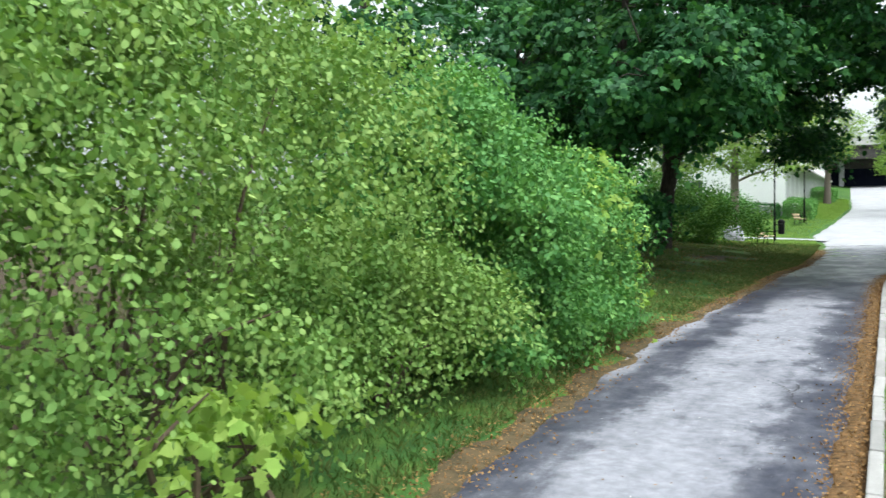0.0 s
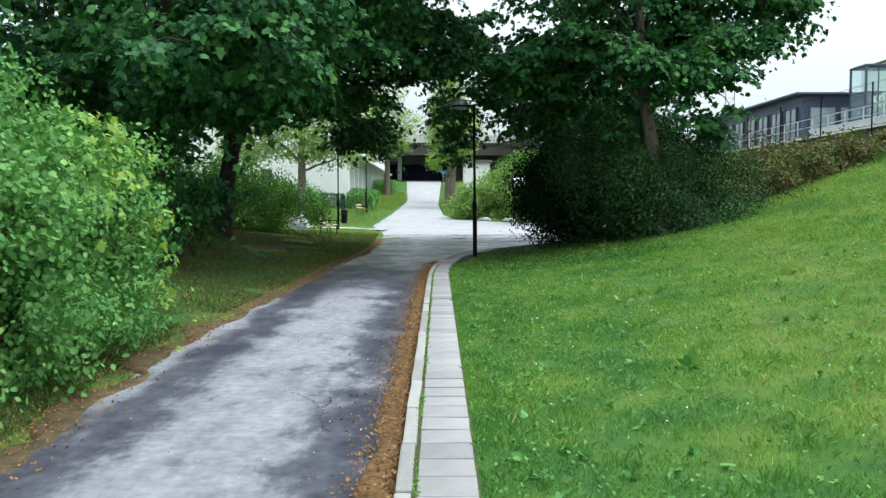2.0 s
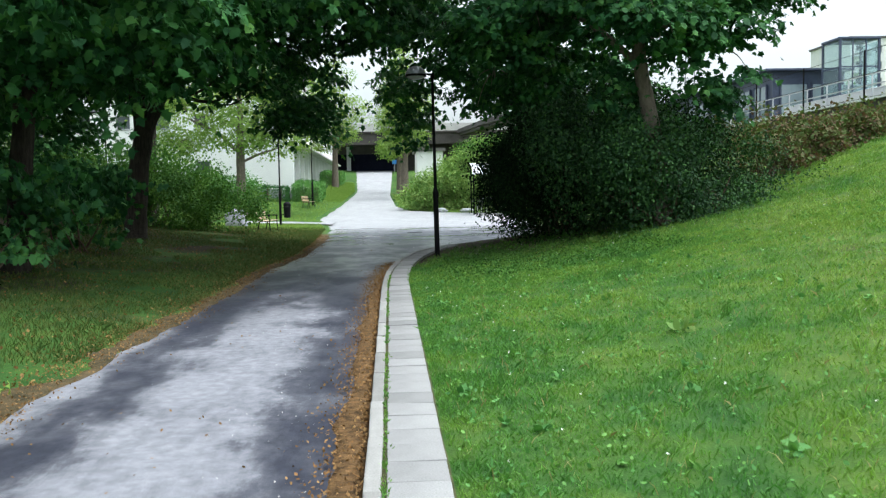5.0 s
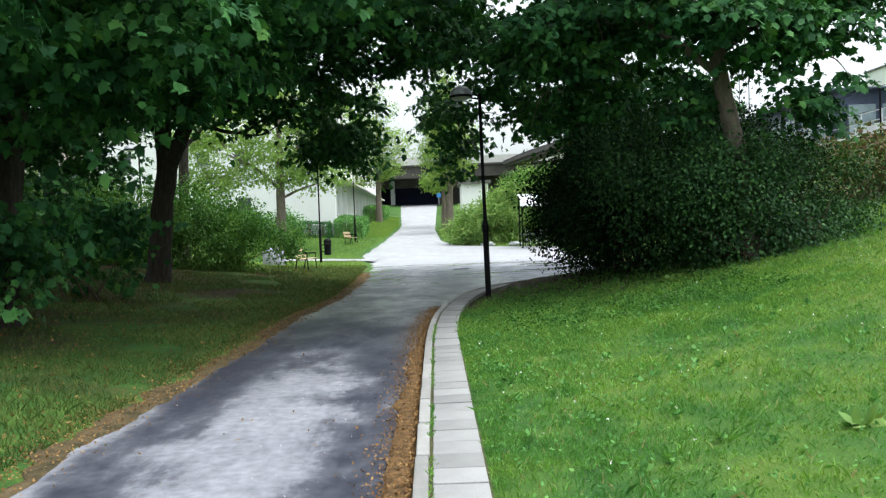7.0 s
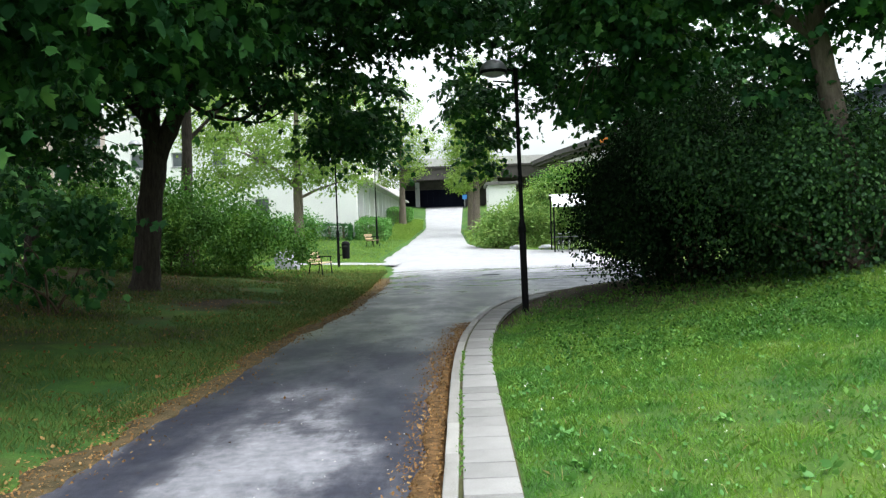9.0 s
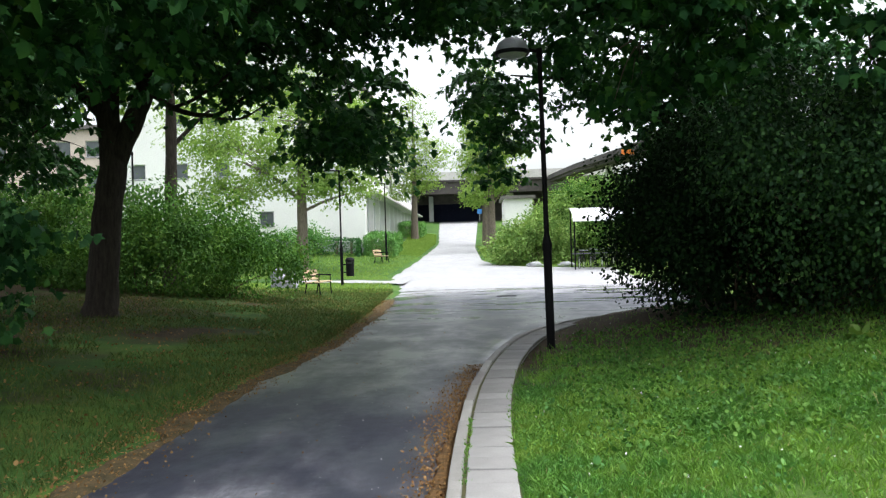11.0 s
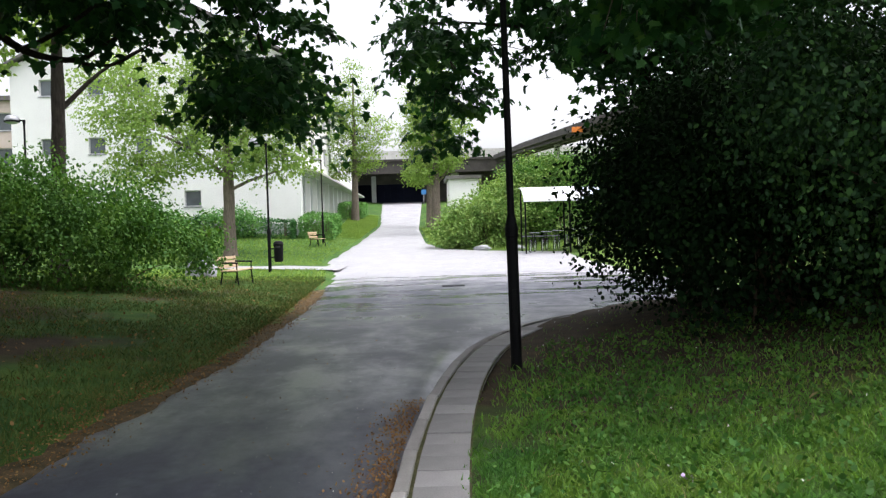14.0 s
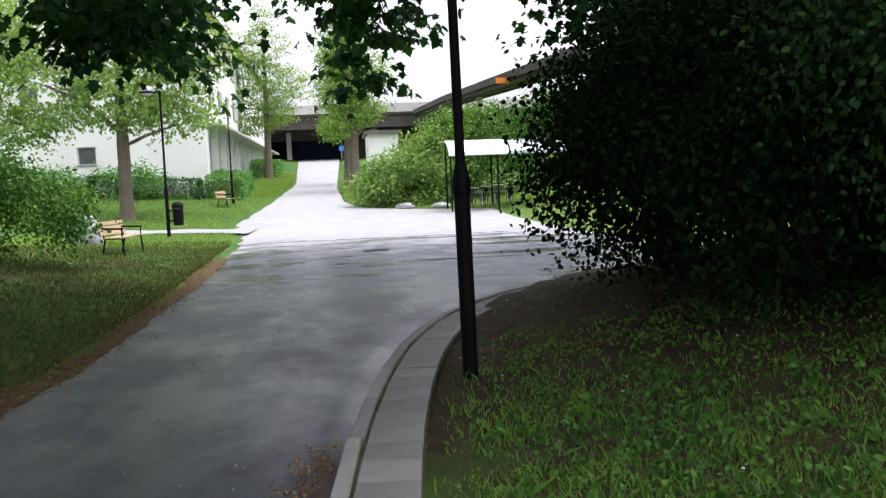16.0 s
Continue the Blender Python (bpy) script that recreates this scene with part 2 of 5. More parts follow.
HEDGE_LIGHT = leaf_material("light_shrub_leaf", [(0.05, (0.05, 0.11, 0.028)), (0.45, (0.135, 0.25, 0.06)), (0.95, (0.33, 0.44, 0.13))], 0.22, 0.6, 1.6, 0.9, 0.2, 0.25)
HEDGE_GREEN = leaf_material("fresh_shrub_leaf", [(0.05, (0.025, 0.085, 0.028)), (0.5, (0.085, 0.225, 0.06)), (0.95, (0.22, 0.40, 0.10))], 0.22, 0.6, 1.6, 0.9, 0.2, 0.25)
WOOD_SHRUB = leaf_material("woodland_shrub_leaf", [(0.15, (0.024, 0.07, 0.016)), (0.5, (0.056, 0.145, 0.026)), (0.9, (0.16, 0.30, 0.05))], 0.22, 0.6, 1.0, 0.8, 0.15, 0.3)
YELLOW_MAPLE = leaf_material("yellow_green_maple_leaf", [(0.1, (0.17, 0.30, 0.055)), (0.9, (0.33, 0.45, 0.11))], 0.35)
# leaf greens near black: the shrub's deep shade is put into them
DARK_SHRUB = leaf_material("shade_dark_shrub_leaf", [(0.05, (0.004, 0.012, 0.005)), (0.6, (0.009, 0.025, 0.009)), (0.95, (0.024, 0.06, 0.017))], 0.1, 0.75, 0.6, 0.5, 0.05)
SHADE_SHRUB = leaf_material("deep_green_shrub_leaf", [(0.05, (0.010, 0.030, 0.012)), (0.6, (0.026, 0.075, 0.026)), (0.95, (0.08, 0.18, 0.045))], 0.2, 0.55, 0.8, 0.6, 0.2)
SCRUB = leaf_material("reddish_scrub_leaf", [(0.1, (0.05, 0.10, 0.03)), (0.45, (0.10, 0.14, 0.045)), (0.75, (0.13, 0.085, 0.05)), (0.95, (0.10, 0.05, 0.035))], 0.2)
BLADE = lawn_blade_material()
# far lawn: its sunlit brightness is put into the blade colours
SUNNY_BLADE = leaf_material("sunlit_lawn_blade", [(0.1, (0.13, 0.24, 0.045)), (0.5, (0.20, 0.32, 0.07)), (0.95, (0.32, 0.42, 0.12))], 0.3)
# bank grass: the canopy's shade is put into the blade colours
SHADED_BLADE = leaf_material("shade_darkened_blade", [(0.05, (0.032, 0.07, 0.02)), (0.6, (0.065, 0.115, 0.028)), (0.95, (0.15, 0.155, 0.055))], 0.2, 0.65, 1.2, 0.7)
ROUGH_BLADE = leaf_material("rough_grass_blade", [(0.1, (0.035, 0.10, 0.025)), (0.6, (0.075, 0.165, 0.04)), (0.95, (0.15, 0.24, 0.07))], 0.25)
STRAW = leaf_material("dry_straw_blade", [(0.1, (0.22, 0.19, 0.08)), (0.9, (0.42, 0.37, 0.18))], 0.2, 0.8)
LITTER = leaf_material("dry_leaf_litter", [(0.05, (0.09, 0.05, 0.022)), (0.5, (0.20, 0.11, 0.045)), (0.95, (0.34, 0.22, 0.10))], 0.1, 0.9)
SOIL = rough_surface("brown_leaf_mould", (0.045, 0.03, 0.016), (0.20, 0.115, 0.05), 14, 70, 0.95, 0.9, 0.02, 0.1)
MARGIN = rough_surface("earthy_margin", (0.045, 0.042, 0.024), (0.14, 0.10, 0.055), 5, 60, 0.95, 0.9, 0.02, 0.1)
BLACK_IRON = rough_surface("black_painted_steel", (0.004, 0.004, 0.005), (0.009, 0.009, 0.010), 4, 70, 0.55, 0.15, 0.003, 0.1)
GREY_METAL = rough_surface("grey_lamp_metal", (0.20, 0.21, 0.22), (0.30, 0.31, 0.33), 3, 50, 0.4, 0.1, 0.002, 0.5, 0.4)
LENS = rough_surface("milky_lamp_lens", (0.5, 0.51, 0.5), (0.62, 0.63, 0.62), 3, 40, 0.25, 0.05, 0.002)
BENCH_WOOD = rough_surface("honey_bench_wood", (0.36, 0.26, 0.15), (0.50, 0.38, 0.24), 3, 40, 0.6, 0.4, 0.004, 0.4, stretch=(1, 8, 8))
WHITE_WALL = rough_surface("white_render", (0.78, 0.78, 0.77), (0.86, 0.86, 0.85), 0.5, 20, 0.9, 0.25, 0.01)
GREY_BASE = rough_surface("grey_green_plinth", (0.24, 0.27, 0.26), (0.34, 0.37, 0.36), 1, 20, 0.9)
GREY_WALL = rough_surface("light_grey_render", (0.48, 0.49, 0.50), (0.60, 0.61, 0.62), 0.5, 20, 0.9)
BEIGE_WALL = rough_surface("pinkish_beige_render", (0.52, 0.43, 0.38), (0.62, 0.53, 0.47), 0.5, 20, 0.9)
ROOF = rough_surface("dark_roof_sheet", (0.10, 0.095, 0.09), (0.16, 0.15, 0.145), 1, 20, 0.7)
CONCRETE = rough_surface("pale_concrete", (0.42, 0.41, 0.39), (0.56, 0.55, 0.53), 0.6, 15, 0.9)
UNDERSIDE = rough_surface("dark_bridge_steel", (0.045, 0.04, 0.038), (0.085, 0.075, 0.07), 0.8, 15, 0.8)
NAVY = rough_surface("underpass_shade_blue", (0.006, 0.008, 0.018), (0.012, 0.014, 0.028), 0.8, 15, 0.9, 0.2, 0.01, 0.1)
PANE = glass_material("dark_window_pane", (0.10, 0.12, 0.13))
STATION_BLUE = rough_surface("blue_grey_cladding", (0.05, 0.065, 0.11), (0.085, 0.105, 0.16), 0.8, 12, 0.5)
GLASS = clear_glass()
PALE_GLASS = glass_material("pale_station_glass", (0.34, 0.42, 0.44))
WHITE_PAINT = rough_surface("white_car_paint", (0.72, 0.73, 0.74), (0.80, 0.81, 0.82), 1, 60, 0.25, 0.02, 0.001, 0.6)
ROCK = rough_surface("grey_granite", (0.25, 0.26, 0.27), (0.42, 0.43, 0.45), 3, 30, 0.9, 0.8, 0.03)
RUBBER = rough_surface("black_rubber", (0.015, 0.015, 0.015), (0.03, 0.03, 0.03), 5, 60, 0.8)
CHROME = rough_surface("bright_bike_metal", (0.55, 0.56, 0.58), (0.66, 0.67, 0.69), 5, 60, 0.3, 0.05, 0.001, 0.5, 0.8)
ORANGE = rough_surface("orange_sign_paint", (0.75, 0.20, 0.03), (0.85, 0.27, 0.05), 3, 40, 0.5)
BLUE_PAINT = rough_surface("blue_sign_paint", (0.03, 0.16, 0.42), (0.05, 0.22, 0.52), 3, 40, 0.5)
MOSS = rough_surface("mossy_soil", (0.05, 0.055, 0.025), (0.11, 0.11, 0.055), 6, 45, 0.95, 0.9, 0.02, 0.1)
PETAL = rough_surface("white_petal", (0.72, 0.72, 0.68), (0.82, 0.82, 0.78), 5, 60, 0.8)
LILAC = rough_surface("lilac_petal", (0.50, 0.38, 0.60), (0.66, 0.55, 0.75), 5, 60, 0.8)


# ---- mesh helpers ----
RNG = np.random.default_rng(7)


def raw(name, V, F, material, parent=None, label="", smooth=False):
    """One mesh object from arrays of corners and of faces that all have the same number of corners."""
    V, F = np.asarray(V, np.float32), np.asarray(F, np.int32)
    me = bpy.data.meshes.new(name)
    me.vertices.add(len(V))
    me.vertices.foreach_set("co", V.ravel())
    me.loops.add(F.size)
    me.loops.foreach_set("vertex_index", F.ravel())
    me.polygons.add(len(F))
    me.polygons.foreach_set("loop_start", np.arange(0, F.size, F.shape[1], dtype=np.int32))
    me.polygons.foreach_set("use_smooth", np.full(len(F), smooth))
    me.update(calc_edges=True)
    me.materials.append(material)
    ob = new(name, me)
    ob.parent = parent
    return tagged(ob, label)


def part(name, bm, material, parent=None, label="", smooth=False):
    me = bpy.data.meshes.new(name)
    if smooth:
        for f in bm.faces:
            f.smooth = True
    bm.to_mesh(me)
    bm.free()
    me.materials.append(material)
    ob = new(name, me)
    ob.parent = parent
    return tagged(ob, label)


def thing(name, m, label, category, group="", kind=""):
    ob = new(name)
    ob.empty_display_size = 0.2
    ob.matrix_basis = m
    return tagged(ob, label, category, group, kind)


def box(bm, x0, x1, y0, y1, z0, z1, bevel=0.0):
    r = bmesh.ops.create_cube(bm, size=1.0, matrix=Matrix.Translation(((x0 + x1) / 2, (y0 + y1) / 2, (z0 + z1) / 2)) @ Matrix.Diagonal((x1 - x0, y1 - y0, z1 - z0, 1)))
    if bevel:
        edges = {e for v in r["verts"] for e in v.link_edges}
        bmesh.ops.bevel(bm, geom=list(edges), offset=bevel, segments=2, affect="EDGES", profile=0.5)
    return bm


def boxed(*args, **kw):
    return box(bmesh.new(), *args, **kw)


def rod(bm, a, b, r, r2=None, sides=10):
    a, b = Vector(a), Vector(b)
    d = b - a
    m = Matrix.Translation((a + b) / 2) @ d.to_track_quat("Z", "Y").to_matrix().to_4x4()
    bmesh.ops.create_cone(bm, cap_ends=True, segments=sides, radius1=r, radius2=r if r2 is None else r2, depth=d.length, matrix=m)
    return bm


def lathe(profile, sides=24):
    """A turned shape from (radius, height) pairs."""
    bm = bmesh.new()
    rings = [[bm.verts.new((r * math.cos(k * math.tau / sides), r * math.sin(k * math.tau / sides), z)) for k in range(sides)] for r, z in profile]
    for p, q in zip(rings, rings[1:]):
        for k in range(sides):
            bm.faces.new((p[k], p[(k + 1) % sides], q[(k + 1) % sides], q[k]))
    bm.faces.new(rings[0][::-1])
    bm.faces.new(rings[-1])
    return bm


def tube(points, radii, sides=10, wobble=0.0, seed=0):
    """A tapered, slightly uneven tube along a bent line: arrays of corners and quads."""
    P = np.asarray(points, float)
    n = 4 * (len(P) - 1) + 1
    s, u = np.linspace(0, 1, len(P)), np.linspace(0, 1, n)
    C = np.stack([np.interp(u, s, P[:, k]) for k in range(3)], 1)
    for _ in range(2):
        C[1:-1] = (C[:-2] + 2 * C[1:-1] + C[2:]) / 4
    R = np.interp(u, s, radii)
    T = np.gradient(C, axis=0)
    T /= np.linalg.norm(T, axis=1, keepdims=True)
    ref = np.where(np.abs(T[:, 2:3]) > 0.9, [[1.0, 0, 0]], [[0, 0, 1.0]])
    A = np.cross(T, ref)
    A /= np.linalg.norm(A, axis=1, keepdims=True)
    B = np.cross(T, A)
    g = np.random.default_rng(seed)
    ang = np.linspace(0, math.tau, sides, endpoint=False)
    k = 1 + wobble * g.normal(size=(n, sides))
    V = C[:, None] + (R[:, None] * k)[..., None] * (np.cos(ang)[None, :, None] * A[:, None] + np.sin(ang)[None, :, None] * B[:, None])
    i, j = np.meshgrid(np.arange(n - 1), np.arange(sides), indexing="ij")
    j2 = (j + 1) % sides
    F = np.stack([i * sides + j, i * sides + j2, (i + 1) * sides + j2, (i + 1) * sides + j], -1).reshape(-1, 4)
    return V.reshape(-1, 3), F


def joined(pieces):
    Vs, Fs, k = [], [], 0
    for V, F in pieces:
        Vs.append(V), Fs.append(F + k)
        k += len(V)
    return np.concatenate(Vs), np.concatenate(Fs)


def half_leaf(pairs):
    """A leaf outline from its right half, base at the origin, tip last; the blade sags towards its edge."""
    right = [(x, y) for x, y in pairs]
    tip = right[-1]
    pts = [(0.0, 0.0)] + right[:-1] + [tip] + [(-x, y) for x, y in right[-2::-1]]
    return np.array([(x, y, -0.65 * x * x - 0.16 * y * y) for x, y in pts])


MAPLE_SHAPE = half_leaf([(0.38, -0.02), (0.27, 0.19), (0.62, 0.44), (0.33, 0.50), (0.27, 0.66), (0.0, 1.0)])
OVAL_SHAPE = half_leaf([(0.30, 0.25), (0.30, 0.62), (0.0, 1.0)])
NARROW_SHAPE = half_leaf([(0.17, 0.35), (0.0, 1.0)])


def unit(a):
    return a / np.maximum(np.linalg.norm(a, axis=1, keepdims=True), 1e-9)


def leaf_mesh(P, out, size, shape, g, droop=0.5, flat=0.6, loose=None):
    """Leaves at the points P, their tips towards out and down, faces mostly upward; loose: how far the faces stray from out."""
    n = len(P)
    if loose is None:
        Y = unit(unit(out) * 0.8 + g.normal(size=(n, 3)) * 0.55 + [0, 0, -droop])
        up = unit(g.normal(size=(n, 3)) * (1 - flat) + unit(out) * 0.35 + [0, 0, flat + 0.25])
    else:
        up = unit(unit(out) + g.normal(size=(n, 3)) * loose + [0, 0, flat])
        Y = unit(unit(out) * 0.3 + g.normal(size=(n, 3)) * 0.5 + [0, 0, -droop])
    X = unit(np.cross(Y, up))
    Z = np.cross(X, Y)
    s = size * g.uniform(0.6, 1.2, n)
    V = P[:, None] + s[:, None, None] * (shape[None, :, 0, None] * X[:, None] + shape[None, :, 1, None] * Y[:, None] + shape[None, :, 2, None] * Z[:, None])
    k = len(shape)
    return V.reshape(-1, 3), np.arange(n * k).reshape(n, k)


def spray_points(lobes, clumps, per, spread, g, hollow=0.5, gap=0.42, thin=0.35, low=-1.0, lump=0.0):
    """Leaf places in sprays over rounded lobes (cx, cy, cz, rx, ry, rz), with gaps between the sprays."""
    L = np.asarray(lobes, float)
    w = (L[:, 3] * L[:, 4] + L[:, 4] * L[:, 5] + L[:, 3] * L[:, 5])
    pick = g.choice(len(L), clumps * 2, p=w / w.sum())
    d = unit(g.normal(size=(clumps * 2, 3)))
    r = hollow + (1 - hollow) * g.random(clumps * 2) ** 0.6
    c = L[pick, :3] + d * r[:, None] * L[pick, 3:]
    if lump:
        c = c + d * lump * np.array([[noise.noise(Vector(q) * 2.1 + Vector((7, 3, 1))) + 0.5 * noise.noise(Vector(q) * 4.5)] for q in c])
    f = np.array([noise.noise(Vector(q) * 0.55) + 0.5 * noise.noise(Vector(q) * 1.5) for q in c])
    keep = (f > gap - 0.75) & (d[:, 2] > low)
    c, d = c[keep][:clumps], d[keep][:clumps]
    n = len(c)
    off = g.normal(size=(n, per, 3)) * [spread, spread, spread * thin]
    P = (c[:, None] + off).reshape(-1, 3)
    out = (d[:, None] * [1, 1, 0.4] + off / spread * 0.5).reshape(-1, 3)
    return P, out


def bough_points(lobes, boughs, per, spread, g, gap=0.42, low=-1.0):
    """Leaf places shingled over drooping boughs: each bough a small roof that falls away outward from its twig."""
    c, d = spray_points(lobes, boughs, 1, 1e-4, g, 0.35, gap, 0.3, low)
    n = len(c)
    d = unit(np.c_[d[:, :2] + g.normal(size=(n, 2)) * 0.25, np.zeros(n)])
    side = np.c_[-d[:, 1], d[:, 0], np.zeros(n)]
    wide = spread * g.uniform(0.6, 1.4, n)
    u = g.normal(size=(n, per)) * 0.75
    v = g.uniform(-1.0, 1.2, (n, per))
    fall = 0.32 * v + 0.22 * v * v + 0.30 * u * u
    P = c[:, None] + wide[:, None, None] * (u[..., None] * side[:, None] + v[..., None] * d[:, None])
    P[..., 2] -= wide[:, None] * fall
    P += g.normal(size=P.shape) * 0.03
    out = d[:, None] * (0.75 + 0.35 * v[..., None]) + side[:, None] * u[..., None] * 0.4
    return P.reshape(-1, 3), out.reshape(-1, 3)


# ---- the lie of the land ----
def smooth(a, b, x):
    t = np.clip((x - a) / (b - a), 0, 1)
    return t * t * (3 - 2 * t)


def rise(y):
    """Height of the way itself: level, then climbing beyond the crossing."""
    k = np.clip(np.asarray(y, float) - 56, -30, 80)
    return 0.067 * (k + np.sqrt(k * k + 16)) / 2 * smooth(30, 56, y)


def edge_left(y):
    return np.interp(y, [-30, 4, 10, 20, 24, 28, 34, 45, 50, 58, 70, 85, 130, 140], [-2.4, -2.55, -2.95, -2.7, -2.7, -2.35, -2.4, -2.8, -3.2, -4.3, -3.5, -2.9, -4.7, -5])


KERB_Y = [-30, 20, 21.5, 22.8, 24.3, 26.0, 27.6, 29.0, 30.3, 31.4, 32.5, 33.6, 34.6, 36.0, 38.0]
KERB_X = [0, 0, 0.04, 0.11, 0.23, 0.46, 0.74, 1.08, 1.62, 2.32, 3.25, 4.5, 6.0, 9.0, 14.0]


def edge_right(y):
    near = np.interp(y, KERB_Y, KERB_X)
    far = np.interp(y, [38, 40, 57, 58.5, 60, 61.5, 63.5, 68, 80, 130, 140], [14, 26, 26, 14, 7.5, 4.0, 1.6, 0.6, 0.2, 0.6, 0.8])
    return np.where(np.asarray(y) < 38, near, far)


def land(x, y):
    """Height of the ground at x, y."""
    x, y = np.asarray(x, float), np.asarray(y, float)
    z = rise(y)
    d = np.clip(edge_left(y) - x, 0, 60)
    tilt = np.interp(y, [-30, 14, 36, 50, 62, 75, 200], [0.05, 0.10, 0.10, 0.03, 0.03, 0.10, 0.10])
    z = z + np.minimum(d, 25) * tilt + 0.25 * smooth(30, 60, d)
    bank = np.interp(x, [0.5, 2.5, 5, 6.5, 8.5, 11, 14, 17, 19.5, 60], [0.06, 0.22, 0.55, 0.86, 1.3, 1.95, 2.85, 3.85, 4.7, 4.75])
    bank = bank - 0.11 * smooth(15, 23, y) * smooth(0.4, 1.0, x) * (1 - smooth(3, 6, x))
    cut = np.interp(x, [6, 10, 13, 19.5, 60], [0, 0.3, 0.8, 4.7, 4.75])
    w = smooth(29, 36, y)
    right = np.where(x > 0.45, bank * (1 - w) + cut * w, 0)
    right = np.where(y > 70, np.maximum(right - rise(y), np.minimum(right, 0.9)), right)
    return z + right


def ground():
    xs = np.unique(np.concatenate([np.linspace(-420, -40, 14), np.arange(-40, -6, 1.5), np.arange(-6, 9, 0.25), np.arange(9, 40, 1.0), np.linspace(40, 420, 14)]))
    ys = np.unique(np.concatenate([np.linspace(-400, -30, 10), np.arange(-30, 70, 0.5), np.arange(70, 150, 2.0), np.linspace(150, 620, 14)]))
    X, Y = np.meshgrid(xs, ys)
    Z = land(X, Y)
    on_way = (X > edge_left(Y) + 0.15) & (X < edge_right(Y) + 0.40) & (Y < 140)
    Z = Z + np.where(on_way, -0.12, 0.012 * np.sin(X * 2.1 + np.cos(Y * 1.7)) * np.cos(Y * 1.3))
    n, m = X.shape
    i, j = np.meshgrid(np.arange(n - 1), np.arange(m - 1), indexing="ij")
    F = np.stack([i * m + j, i * m + j + 1, (i + 1) * m + j + 1, (i + 1) * m + j], -1).reshape(-1, 4)
    tagged(raw("ground", np.stack([X, Y, Z], -1).reshape(-1, 3), F, TURF, smooth=True), "sloping grass bank with patches of bare soil", "ground", kind="structure")


def ragged(y, amp, seed):
    return np.array([amp * (noise.noise(Vector((seed, q * 0.9, 0))) + 0.5 * noise.noise(Vector((seed, q * 3.1, 5)))) for q in np.ravel(y)])


def sheet(name, ys, left, right, columns, lift, material, label, category, crown=0.0):
    ys = np.asarray(ys, float)
    u = np.linspace(0, 1, columns)
    X = left[:, None] * (1 - u) + right[:, None] * u
    Y = np.repeat(ys[:, None], columns, 1)
    Z = rise(Y) + lift + crown * 4 * u * (1 - u)
    Z[:, 0] -= 0.05
    Z[:, -1] -= 0.05
    n, m = X.shape
    i, j = np.meshgrid(np.arange(n - 1), np.arange(m - 1), indexing="ij")
    F = np.stack([i * m + j, i * m + j + 1, (i + 1) * m + j + 1, (i + 1) * m + j], -1).reshape(-1, 4)
    return tagged(raw(name, np.stack([X, Y, Z], -1).reshape(-1, 3), F, material, smooth=True), label, category, kind="structure")


def way():
    ys = np.concatenate([np.arange(-28, 64, 0.2), np.arange(64, 141, 1.0)])
    sheet("path", ys, edge_left(ys) + ragged(ys, 0.14, 3), edge_right(ys), 24, 0.0, ASPHALT, "grey worn asphalt footpath with pale scuffed patches and painted sky sheen at the crossing", "path", 0.0)
    xs = np.arange(-9, -2.5, 0.5)
    V, F = [], []
    for k, x in enumerate(xs):
        yc = 54.0 + 0.06 * (-3 - x)
        for s in (-1.7, 1.7):
            V.append((x, yc + s * (1 + 0.4 * math.exp((x + 3.5) / 0.8)), float(land(x, yc)) + 0.02))
    for k in range(len(xs) - 1):
        F.append((2 * k, 2 * k + 2, 2 * k + 3, 2 * k + 1))
    tagged(raw("side_path", V, F, ASPHALT, smooth=True), "pale gravelly side path across the grass", "path", kind="structure")


def kerb_line():
    """Points every centimetre or so along the kerb, with their directions."""
    y = np.arange(-9, 36.5, 0.01)
    P = np.stack([np.interp(y, KERB_Y, KERB_X), y], 1)
    for _ in range(60):
        k = 25
        P[k:-k] = (P[:-2 * k] + 2 * P[k:-k] + P[2 * k:]) / 4
    s = np.concatenate([[0], np.cumsum(np.linalg.norm(np.diff(P, axis=0), axis=1))])
    return P, s


